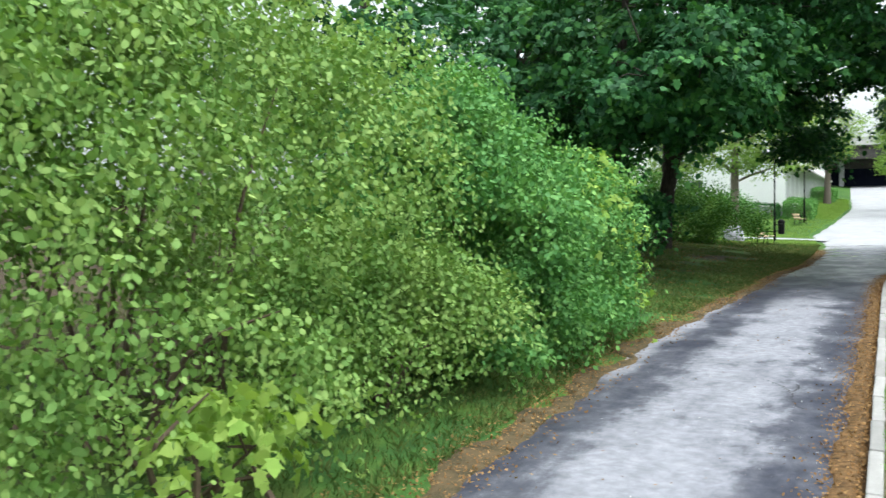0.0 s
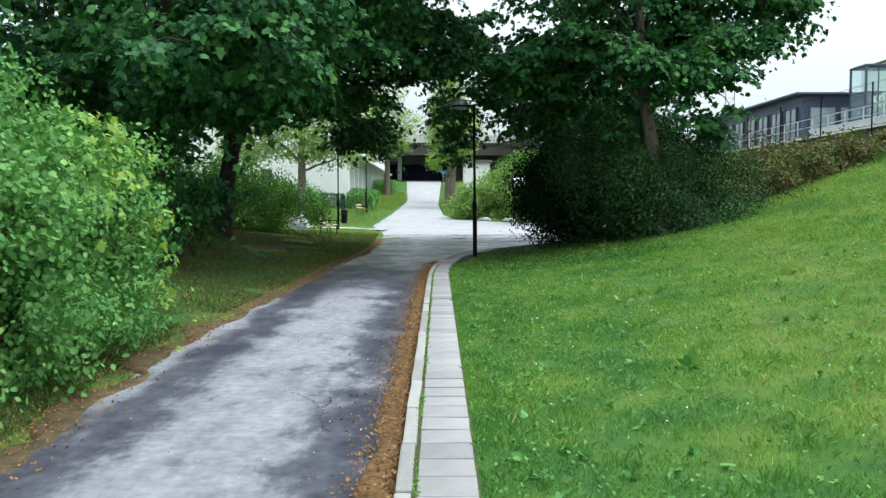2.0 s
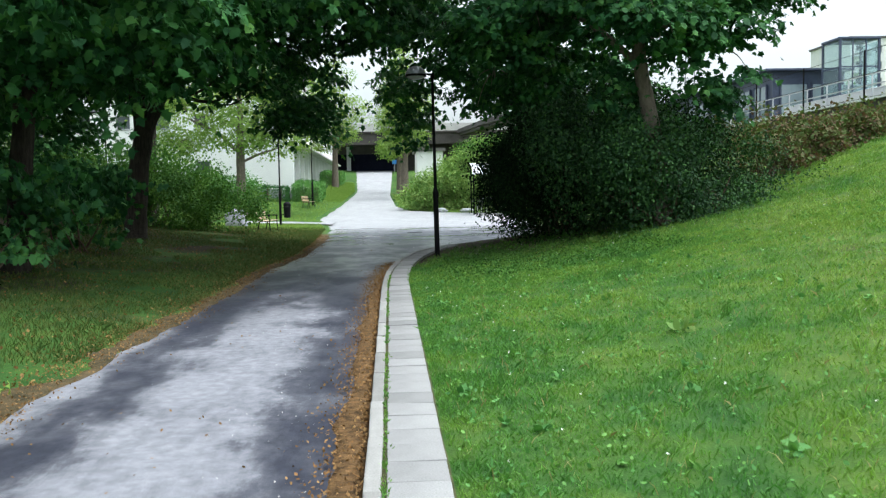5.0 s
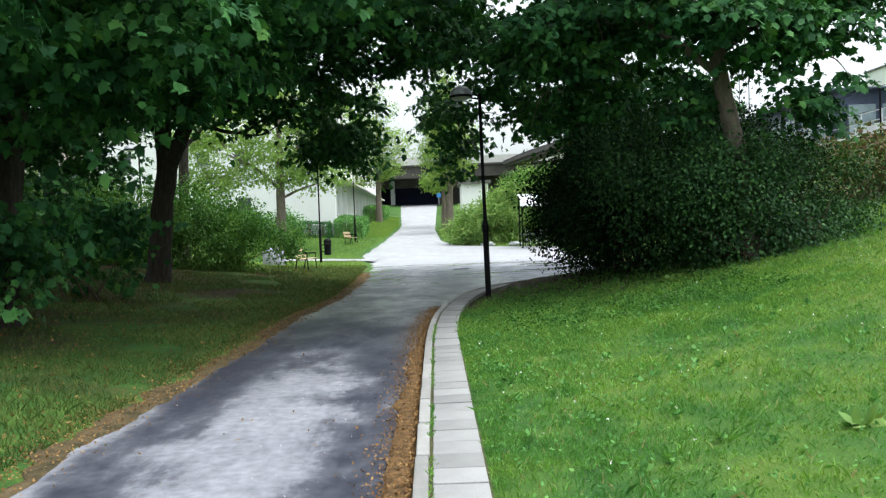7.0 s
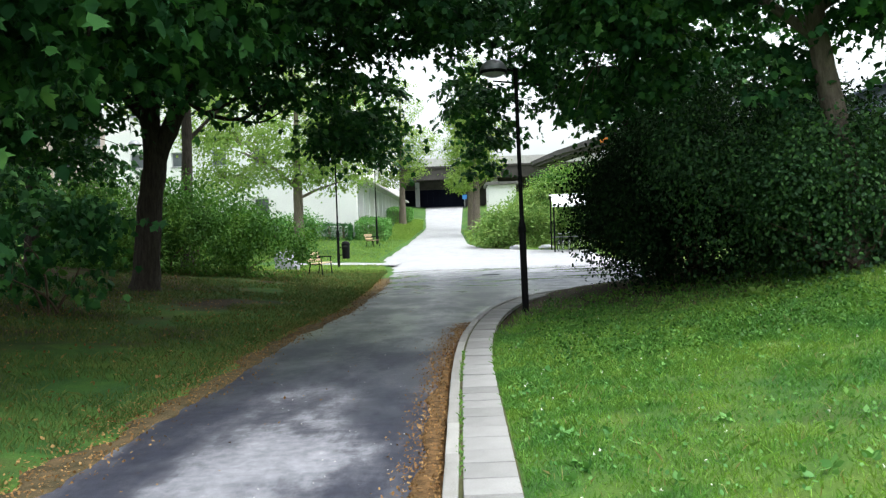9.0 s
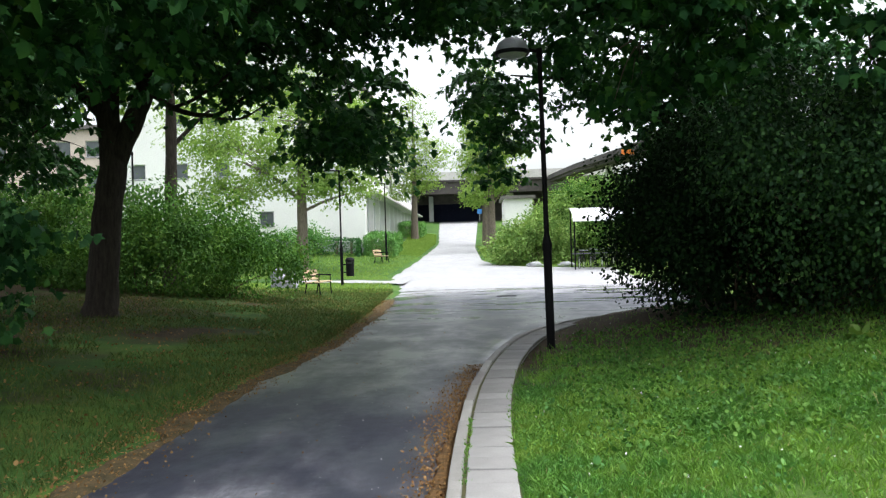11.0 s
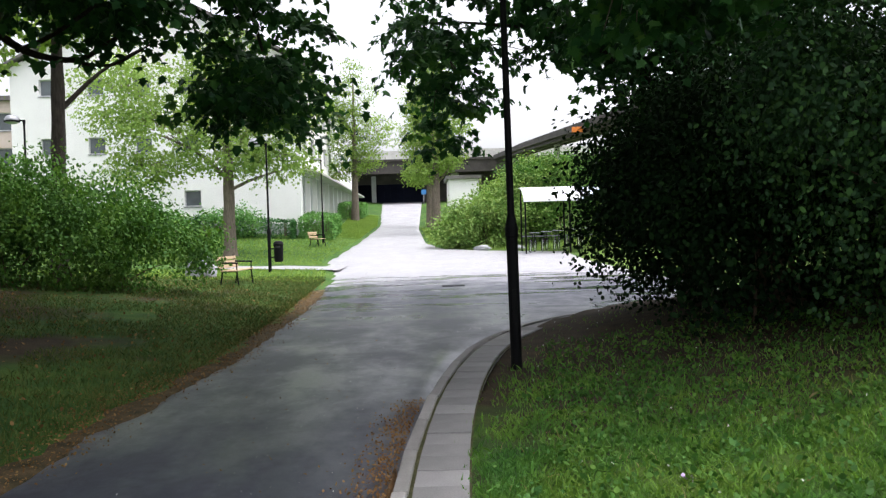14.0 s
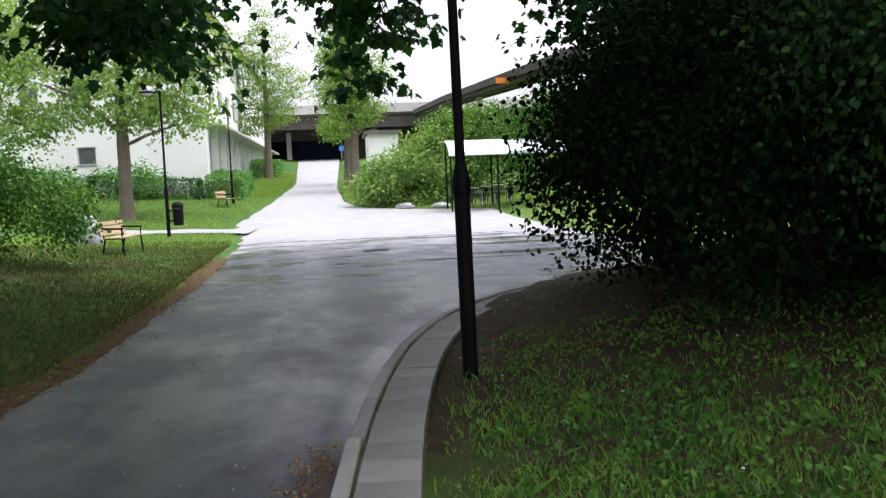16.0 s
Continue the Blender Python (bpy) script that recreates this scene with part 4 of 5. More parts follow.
def window_in(parent, h, thick, m=None, frame_mat=None, mid=False):
    x0, x1, z0, z1 = h
    f = 0.07
    w = new("window")
    w.parent = parent
    if m is not None:
        w.matrix_basis = m
    bm = bmesh.new()
    y0, y1 = thick * 0.35, thick * 0.35 + 0.08
    box(bm, x0, x0 + f, y0, y1, z0, z1), box(bm, x1 - f, x1, y0, y1, z0, z1)
    box(bm, x0 + f, x1 - f, y0, y1, z0, z0 + f), box(bm, x0 + f, x1 - f, y0, y1, z1 - f, z1)
    if mid:
        box(bm, (x0 + x1) / 2 - 0.03, (x0 + x1) / 2 + 0.03, y0, y1, z0 + f, z1 - f)
    part("window_frame", bm, frame_mat or GREY_WALL, w)
    part("pane", boxed(x0 + f * 0.5, x1 - f * 0.5, y0 + 0.05, y0 + 0.06, z0 + f * 0.5, z1 - f * 0.5), PANE, w, "dark reflecting window pane")
    part("sill", boxed(x0 - 0.05, x1 + 0.05, -0.05, y0, z0 - 0.05, z0), GREY_METAL, w)


def white_house():
    """The white house: its gable end faces down the path, its long side runs along it."""
    x1, x0, y0, y1 = -7.3, -25.5, 72.0, 122.0
    t = thing("house", pose(0, 0, 0), "white rendered three-storey house with a grey-green plinth", "building")
    front = new("front_wall")
    front.parent = t
    front.matrix_basis = pose(0, y0, 0)
    cols, half = (-23.15, -20.15, -17.2, -14.25), 0.54
    holes = [(c - half, c + half, z - half, z + half) for z in (7.55, 11.3) for c in cols] + [(-14.2 - half, -14.2 + half, 3.5, 4.55)]
    part("wall_face", wall_with_holes(x0, x1, 0.0, 12.6, holes, 0.4), WHITE_WALL, front)
    bm = bmesh.new()
    ridge, zr, ze = (x0 + x1) / 2, 17.4, 12.6
    for y in (0.0, 0.4):
        bm.faces.new([bm.verts.new(c) for c in ((x0, y, ze), (x1, y, ze), (ridge, y, zr))])
    part("gable", bm, WHITE_WALL, front)
    for h in holes:
        window_in(front, h, 0.4)
    bm = bmesh.new()
    for y in (-0.06, 0.0):
        bm.faces.new([bm.verts.new(c) for c in ((x0, y, 0), (x1, y, 0), (x1, y, 2.1), (x0, y, 3.9))])
    part("plinth", bm, GREY_BASE, front, "grey-green plinth")
    # the long side: a grey ground floor under a canopy, white floors above
    side = new("side_wall")
    side.parent = t
    side.matrix_basis = pose(x1, y0, 0, 0, 0, 90)
    L = y1 - y0
    bays = [k for k in range(2, int(L) - 3, 4)]
    up = [(k, k + 2.2, z, z + 1.35) for k in bays for z in (7.0, 10.0)]
    low = [(k + 0.1, k + 1.9, 3.0 + 0.04 * k, 4.9) for k in bays]
    part("wall_face", wall_with_holes(0.4, L, 5.7, 12.6, up, 0.4), WHITE_WALL, side)
    part("wall_face", wall_with_holes(0.4, L, 0.0, 5.7, low, 0.3), GREY_WALL, side).location = (0, 0.3, 0)
    for h in up:
        window_in(side, h, 0.4, None, None, True)
    for h in low:
        window_in(side, h, 0.3, pose(0, 0.3, 0))
    for k in range(0, int(L), 4):
        part("pilaster", boxed(k + 0.45, k + 0.75, -0.02, 0.3, 1.0, 5.65), WHITE_WALL, side)
    part("canopy", boxed(0.5, L, -0.9, 0.02, 5.62, 5.78, bevel=0.02), CONCRETE, side)
    bm = bmesh.new()
    o = 0.5
    A = [(x1 + o, -o, ze - 0.12), (ridge, -o, zr + 0.18), (x0 - o, -o, ze - 0.12)]
    for a, b in zip(A, A[1:]):
        for dz in (0.0, 0.18):
            bm.faces.new([bm.verts.new(c) for c in ((a[0], y0 + a[1], a[2] + dz), (b[0], y0 + b[1], b[2] + dz), (b[0], y1 + o, b[2] + dz), (a[0], y1 + o, a[2] + dz))])
        bm.faces.new([bm.verts.new(c) for c in ((a[0], y0 - o, a[2]), (b[0], y0 - o, b[2]), (b[0], y0 - o, b[2] + 0.18), (a[0], y0 - o, a[2] + 0.18))])
    part("roof", bm, ROOF, t, "dark sheet-metal gable roof")
    bm = box(bmesh.new(), x0, x0 + 0.4, y0 + 0.4, y1, 0, 12.6)
    box(bm, x0 + 0.4, x1 - 0.7, y1 - 0.4, y1, 0, 12.6)
    part("rear_wall", bm, WHITE_WALL, t)


def plain_block(name, label, x0, x1, y0, y1, z0, z1, wall, rows, cols, material_frame=None, balcony=False):
    t = thing(name, pose(0, 0, 0), label, "building")
    holes = []
    for r in range(rows):
        for c in range(cols):
            cx = x0 + (c + 0.5) * (x1 - x0) / cols
            cz = z0 + 1.2 + r * (z1 - z0 - 0.8) / rows
            holes.append((cx - 0.75, cx + 0.75, cz, cz + 1.4))
    f = new("front_wall")
    f.parent = t
    f.matrix_basis = pose(0, y0, 0)
    part("wall_face", wall_with_holes(x0, x1, z0 - 2, z1, holes, 0.4), wall, f)
    for h in holes:
        window_in(f, h, 0.4)
    part("side_wall", boxed(x0, x0 + 0.4, y0 + 0.4, y1, z0 - 2, z1), wall, t)
    part("side_wall", boxed(x1 - 0.4, x1, y0 + 0.4, y1, z0 - 2, z1), wall, t)
    part("rear_wall", boxed(x0 + 0.4, x1 - 0.4, y1 - 0.4, y1, z0 - 2, z1), wall, t)
    part("roof", boxed(x0 - 0.3, x1 + 0.3, y0 - 0.3, y1 + 0.3, z1 + 0.004, z1 + 0.35), ROOF, t)
    if balcony:
        for r in range(rows):
            for c in range(0, cols, 3):
                h = holes[r * cols + c]
                bm = box(bmesh.new(), h[0] - 0.9, h[1] + 0.9, y0 - 1.5, y0 - 0.01, h[2] - 0.9, h[2] - 0.75)
                box(bm, h[0] - 0.9, h[1] + 0.9, y0 - 1.5, y0 - 1.44, h[2] - 0.75, h[2] + 0.15)
                part("balcony", bm, GREY_WALL, t)


def deck_run(t, pts, width, depth, rail, fascia):
    """A length of bridge deck along a bent line: beams, slab and parapets, mitred at the bends."""
    P = [Vector(p) for p in pts]
    D = [(b - a).normalized() for a, b in zip(P, P[1:])]
    N = []
    for k in range(len(P)):
        d = D[0] if k == 0 else D[-1] if k == len(P) - 1 else (D[k - 1] + D[k]).normalized()
        N.append(Vector((-d.y, d.x, 0)).normalized())
    def strip(name, o0, o1, z0, z1, material, label=""):
        bm = bmesh.new()
        rings = [[bm.verts.new(p + n * o + Vector((0, 0, z))) for o, z in ((o0, z0), (o1, z0), (o1, z1), (o0, z1))] for p, n in zip(P, N)]
        for a, b in zip(rings, rings[1:]):
            for k in range(4):
                bm.faces.new((a[k], a[(k + 1) % 4], b[(k + 1) % 4], b[k]))
        bm.faces.new(rings[0][::-1]), bm.faces.new(rings[-1])
        part(name, bm, material, t, label)
    h = width / 2
    strip("deck", -h, h, 0.0, 0.25, UNDERSIDE)
    for o in (-h + 0.5, 0, h - 0.5):
        strip("beam", o - 0.2, o + 0.2, -depth, -0.004, UNDERSIDE)
    for o in (-h, h - 0.2):
        strip("parapet", o, o + 0.2, 0.254, 0.25 + rail, fascia, "concrete parapet")


def bridge():
    """A road bridge across the far end of the path; beneath it near-black gate panels for the underpass's shade. A ramp
    leaves it towards the station.
    """
    t = thing("bridge", pose(0, 0, 0), "road bridge with dark steel beams and a pale parapet", "bridge")
    deck_run(t, [(-60, 134, 10.6), (60, 134, 10.6)], 9, 1.6, 1.1, CONCRETE)
    for x in (-9.5, 5.2, 20):
        part("pillar", boxed(x - 0.5, x + 0.5, 131.6, 132.6, 1.0, 8.99, bevel=0.08), CONCRETE, t, "pale concrete pillar")
    r = thing("bridge_ramp", pose(0, 0, 0), "slim dark ramp descending from the bridge", "bridge")
    deck_run(r, [(11.5, 129, 10.4), (12.2, 105, 9.6), (13.6, 82, 8.75), (15.2, 66, 8.35)], 2.6, 0.3, 0.3, UNDERSIDE)
    for x, y, z in ((12.9, 94, 8.9), (14.7, 72, 8.1)):
        part("pillar", boxed(x - 0.25, x + 0.25, y - 0.25, y + 0.25, -0.5, z, bevel=0.05), CONCRETE, r, "slim concrete pillar")
    part("sign", boxed(11.75, 12.75, 79.9, 80.0, 8.45, 8.85, bevel=0.01), ORANGE, r, "orange sign panel")
    s = thing("road_sign", pose(0.9, 126, float(land(0.9, 126))), "small blue sign on a post before the gate", "sign")
    part("post", rod(bmesh.new(), (0, 0, -0.1), (0, 0, 1.9), 0.04), GREY_METAL, s)
    part("panel", boxed(-0.3, 0.3, -0.06, -0.04, 1.3, 1.9, bevel=0.01), BLUE_PAINT, s)
    # near-black panels and walls put the underpass's shade into their colour
    g = thing("gate_wall", pose(0, 0, 0), "dark blue gate panels standing for the shade under the bridge", "gate")
    for k in range(7):
        part("panel", boxed(-5.4 + k * 0.9, -4.52 + k * 0.9, 136.0, 136.15, 4.0, 8.69, bevel=0.015), NAVY, g)
    part("backing", boxed(-5.6, 0.88, 136.2, 136.4, 4.0, 8.69), NAVY, g)
    part("lintel", boxed(-13, 30, 135.2, 135.95, 7.9, 9.0), UNDERSIDE, g)
    part("post", boxed(-6.2, -5.6, 134.6, 135.4, 4.0, 8.99), GREY_WALL, g)
    part("back_wall", boxed(-13, -5.6, 139, 139.4, 4.0, 9.0), NAVY, g)
    part("flank_wall", boxed(0.9, 30, 135.8, 136.4, 3.0, 8.69), UNDERSIDE, g)


def bicycle_shelter():
    t = thing("bicycle_shelter", pose(5.3, 58.6, float(land(7, 59.5))), "bicycle shelter with a white sloping roof and glazed end", "shelter")
    for x in (0.2, 2.4, 4.6):
        for y in (0.15, 1.9):
            part("post", boxed(x - 0.035, x + 0.035, y - 0.035, y + 0.035, -0.1, 2.74 if y < 1 else 3.17), BLACK_IRON, t)
    arc = [(2.3 * (1 - math.cos(q)) - 0.1, 2.45 + 0.75 * math.sin(q)) for q in np.linspace(0, math.radians(84), 9)]

    def vault(x0, x1, thick):
        bm = bmesh.new()
        rings = [[bm.verts.new((x, y, z)) for x, y, z in ((x0, y, z), (x1, y, z), (x1, y, z + thick), (x0, y, z + thick))] for y, z in arc]
        for p, q in zip(rings, rings[1:]):
            for k in range(4):
                bm.faces.new((p[k], p[(k + 1) % 4], q[(k + 1) % 4], q[k]))
        bm.faces.new(rings[0][::-1]), bm.faces.new(rings[-1])
        return bm
    part("roof", vault(0.1, 2.9, 0.05), WHITE_PAINT, t, "white curved sheet roof")
    part("glass_roof", vault(2.98, 5.6, 0.03), PALE_GLASS, t, "bluish glazed roof end")
    for x in (2.9, 4.2, 5.6):
        part("rib", vault(x, x + 0.07, 0.09), BLACK_IRON, t)
    part("rail", boxed(0.2, 4.6, 2.02, 2.06, 0.7, 0.76), GREY_METAL, t)


def station():
    """Platform on the embankment with a glazed waiting hall and a glass lift."""
    p = thing("platform", pose(0, 0, 0), "raised railway platform with a white edge", "platform", kind="structure")
    part("slab", boxed(21.6, 34, -10, 110, 4.3, 5.55, bevel=0.03), UNDERSIDE, p)
    part("edge_band", boxed(21.4, 21.6, -10, 110, 5.44, 5.58), WHITE_PAINT, p)
    h = thing("station_hall", pose(0, 0, 0), "blue-grey glazed station hall on the platform", "building")
    x0, y0, y1, z0, z1 = 25.2, 59.5, 84.0, 5.55, 9.2
    part("wall", boxed(x0 + 0.15, x0 + 5, y0 + 0.12, y1, z0, z1), STATION_BLUE, h)
    part("roof", boxed(x0 - 0.5, x0 + 5.4, y0 - 0.4, y1 + 0.4, z1 + 0.004, z1 + 0.16, bevel=0.03), STATION_BLUE, h)
    for k in range(9):
        y = y0 + 0.8 + k * 2.6
        w = new("window")
        w.parent = h
        part("pane", boxed(x0 + 0.06, x0 + 0.146, y + 0.08, y + 1.9, z0 + 0.7, z0 + 2.8), PALE_GLASS, w)
        bm = box(bmesh.new(), x0, x0 + 0.12, y, y + 0.08, z0 + 0.6, z0 + 2.9)
        box(bm, x0, x0 + 0.12, y + 1.9, y + 1.98, z0 + 0.6, z0 + 2.9)
        box(bm, x0, x0 + 0.12, y + 0.95, y + 1.02, z0 + 0.7, z0 + 2.8)
        part("window_frame", bm, STATION_BLUE, w)
    for k in range(2):
        x = x0 + 0.7 + k * 2.1
        w = new("window")
        w.parent = h
        part("pane", boxed(x, x + 1.7, y0 + 0.03, y0 + 0.116, z0 + 0.3, z0 + 2.8), PALE_GLASS, w)
        part("window_frame", box(boxed(x - 0.08, x, y0, y0 + 0.1, z0 + 0.2, z0 + 2.9), x + 1.7, x + 1.78, y0, y0 + 0.1, z0 + 0.2, z0 + 2.9), STATION_BLUE, w)
    e = thing("lift_tower", pose(27.9, 56.0, 5.55) @ Matrix.Diagonal((0.8, 0.8, 1.0, 1.0)), "glass lift tower with dark steel corners and flat roof", "lift")
    for x in (0, 3.1):
        for y in (0, 2.6):
            part("corner_post", boxed(x, x + 0.16, y, y + 0.16, 0, 5.1), STATION_BLUE, e)
    for x in (1.05, 2.1):
        part("mullion", boxed(x, x + 0.08, 0.04, 0.12, 0.0, 5.1), STATION_BLUE, e)
    for z in (1.7, 3.4):
        part("rail", boxed(0.16, 3.1, 0.05, 0.11, z, z + 0.07), STATION_BLUE, e)
        part("side_rail", boxed(0.05, 0.11, 0.16, 2.6, z, z + 0.07), STATION_BLUE, e)
    for k in range(3):
        part("pane", boxed(0.18 + k * 1.0, 1.03 + k * 1.02, 0.07, 0.085, 0.1, 5.0), GLASS, e)
    part("pane", boxed(0.07, 0.085, 0.18, 2.58, 0.1, 5.0), GLASS, e)
    part("pane", boxed(3.17, 3.185, 0.18, 2.58, 0.1, 5.0), GLASS, e)
    part("lift_cage", boxed(0.7, 2.5, 0.7, 2.2, 0.05, 2.4, bevel=0.05), PALE_GLASS, e)
    part("roof", boxed(-0.03, 3.29, -0.03, 2.79, 5.1, 5.24, bevel=0.03), STATION_BLUE, e)
    # railing along the platform edge and tall wire-fence posts before it
    w = thing("platform_screen", pose(23.0, 0, 5.55), "low white platform screen with blue end panels", "screen")
    for k in range(18):
        part("panel", boxed(0, 0.06, 17.0 + k * 2.0, 18.97 + k * 2.0, 0.14, 0.62, bevel=0.01), BLUE_PAINT if k in (5, 6, 7) else WHITE_PAINT, w, "blue panel" if k in (5, 6, 7) else "")
        part("foot", boxed(0.01, 0.05, 17.9 + k * 2.0, 18.0 + k * 2.0, 0, 0.14), BLACK_IRON, w)
    part("cap_rail", boxed(-0.03, 0.09, 17.0, 53.0, 0.62, 0.68, bevel=0.01), WHITE_PAINT, w)
    r = thing("platform_railing", pose(21.9, 0, 5.6), "pale steel railing along the platform", "railing")
    for k in range(44):
        part("post", boxed(-0.025, 0.025, -6 + k * 2.0, -5.95 + k * 2.0, -0.05, 1.05), CHROME, r)
    for z in (0.55, 1.02):
        part("rail", boxed(-0.02, 0.02, -6, 82, z, z + 0.05), CHROME, r)
    f = thing("wire_fence", pose(19.8, 0, 0), "tall dark steel fence posts with wires on the bank", "fence")
    for k in range(16):
        y = 13.0 + k * 5.2
        z = float(land(19.8, y))
        part("post", boxed(-0.03, 0.03, y - 0.03, y + 0.03, z - 0.3, z + 2.5, bevel=0.008), BLACK_IRON, f)
    for dz in (0.5, 1.45, 2.4):
        bm = bmesh.new()
        rod(bm, (0, 13, 4.75 + dz), (0, 91, 4.75 + dz), 0.012, sides=5)
        part("wire", bm, BLACK_IRON, f)
    m = thing("mast", pose(29.5, 88, 5.5), "slim lattice steel mast beside the railway", "mast")
    for x in (0, 0.9):
        part("leg", rod(bmesh.new(), (x, 0, 0), (x, 0, 10.5), 0.05, sides=6), GREY_METAL, m)
    for k in range(9):
        part("brace", rod(bmesh.new(), (0, 0, 1 + k), (0.9, 0, 2 + k if k % 2 else 1 + k), 0.03, sides=5), GREY_METAL, m)


def bicycle(x, y, turn, lean=6):
    t = thing("bicycle", pose(x, y, float(land(x, y)) + 0.0, lean, 0, turn), "dark bicycle standing in a rack", "bicycle", "bicycles in the rack")
    for wx in (-0.52, 0.52):
        bm = bmesh.new()
        V, F = tube([(0.33 * math.cos(a), 0, 0.33 * math.sin(a)) for a in np.linspace(0, math.tau, 9)], [0.02] * 9, 6)
        w = raw("wheel", V + [wx, 0, 0.35], F, RUBBER, t)
        for k in range(6):
            a = k * math.tau / 12
            rod(bm, (wx - 0.32 * math.cos(a), 0, 0.35 - 0.32 * math.sin(a)), (wx + 0.32 * math.cos(a), 0, 0.35 + 0.32 * math.sin(a)), 0.004, sides=4)
        part("spokes", bm, CHROME, w)
    bm = bmesh.new()
    for p, q in (((-0.52, 0, 0.35), (-0.12, 0, 0.30)), ((-0.52, 0, 0.35), (-0.22, 0, 0.78)), ((-0.12, 0, 0.30), (-0.25, 0, 0.9)), ((-0.12, 0, 0.30), (0.38, 0, 0.72)), ((-0.22, 0, 0.78), (0.36, 0, 0.80)), ((0.52, 0, 0.35), (0.33, 0, 0.98))):
        rod(bm, p, q, 0.016, sides=6)
    part("frame", bm, BLACK_IRON, t)
    part("saddle", boxed(-0.38, -0.12, -0.07, 0.07, 0.9, 0.96, bevel=0.02), RUBBER, t)
    part("handlebar", rod(bmesh.new(), (0.3, -0.28, 1.0), (0.3, 0.28, 1.0), 0.014, sides=6), CHROME, t)


def drain_grate(x, y):
    t = thing("drain_grate", pose(x, y, float(rise(y)) + 0.006), "dark iron drain grate set in the asphalt", "drain")
    for a, b, c, d in ((-0.32, 0.32, -0.22, -0.18), (-0.32, 0.32, 0.18, 0.22), (-0.32, -0.28, -0.18, 0.18), (0.28, 0.32, -0.18, 0.18)):
        part("frame_bar", boxed(a, b, c, d, -0.02, 0.008), BLACK_IRON, t)
    for k in range(8):
        part("slat", boxed(-0.26 + k * 0.068, -0.222 + k * 0.068, -0.18, 0.18, -0.02, 0.004), BLACK_IRON, t)


def hedge(x0, x1, y0, y1, h, seed, label):
    g = np.random.default_rng(seed)
    n = int(900 * ((x1 - x0) * (y1 - y0) + (x1 - x0 + y1 - y0) * 2 * h) ** 0.9)
    n = min(n, 9000)
    cx, cy = (x0 + x1) / 2, (y0 + y1) / 2
    t = thing("hedge", pose(cx, cy, float(land(cx, cy)) - 0.05), label, "hedge")
    P = g.uniform(-1, 1, (n, 3))
    k = g.integers(0, 3, n)
    P[np.arange(n), k] = np.sign(P[np.arange(n), k])
    out = P.copy()
    P = P * [(x1 - x0) / 2, (y1 - y0) / 2, h / 2] + [0, 0, h / 2] + g.normal(size=(n, 3)) * 0.06
    P[:, 2] += land(cx + P[:, 0], cy + P[:, 1]) - float(land(cx, cy))
    V, F = leaf_mesh(P, out, 0.11, OVAL_SHAPE, g, 0.1, 0.4)
    raw("foliage", V, F, HEDGE_GREEN if seed % 2 else MAPLE, t)
    stems = [tube([(a, b, 0), (a, b, h * 0.9)], [0.03, 0.02], 5) for a in np.linspace(-0.42, 0.42, 6) * (x1 - x0) for b in np.linspace(-0.3, 0.3, 3) * (y1 - y0)]
    V, F = joined(stems)
    tagged(raw("stem_tangle", V, F, TWIG, t), kind="stuff")


# ---- the place ----
ground()
way()
white_house()
plain_block("house", "pinkish beige apartment house behind the trees", -44, -27.5, 84, 96, 3.5, 12.5, BEIGE_WALL, 3, 6)
plain_block("apartment_block", "pale distant apartment block with balconies", 86, 150, 160, 175, 7, 29, WHITE_WALL, 7, 18, None, True)
plain_block("pavilion", "low white building beyond the far shrubs", 3.4, 6.4, 104, 112, 3.4, 6.6, WHITE_WALL, 0, 2)
bridge()
station()

street_lamp(1.37, 26.56, 4.68, 0, "black lamp post with a grey domed head beside the kerb", -0.6)
street_lamp(-5.68, 50.7, 5.1, 20, "slim black lamp post on the lawn carrying a bin")
street_lamp(-5.5, 68.0, 5.0, 20, "slim black lamp post beside the far bench")
street_lamp(-13.7, 47.7, 5.5, 0, "dark lamp post among the shrubs")
bench(-5.1, 42.0, 84, "honey-coloured wooden bench with dark iron frame on the grass")
bench(-5.6, 66.2, 80, "honey-coloured wooden bench on the far lawn")
litter_bin(-5.32, 50.7, float(land(-5.3, 50.7)) + 0.42)
boulder(-7.2, 46.0, 0.55, 0.45, 0.62, 3, "pale grey boulder at the edge of the shrubs")
for k, (bx, by) in enumerate(((3.6, 62.2), (5.3, 61.6))):
    boulder(bx, by, 0.45, 0.25, 0.16, 7 + k, "low grey edging stone below the shrubs")
drain_grate(1.2, 41.1)
bicycle_shelter()
for k in range(5):
    bicycle(5.9 + 0.6 * k, 59.4, 70, 3)
hedge(-13.5, -7.6, 69.6, 70.8, 1.1, 2, "low clipped hedge before the white house")
hedge(-7.2, -5.2, 70.2, 76.0, 1.3, 3, "clipped green hedge at the corner of the white house")
hedge(-6.8, -4.8, 92, 100, 1.2, 5, "clipped hedge farther along the path")

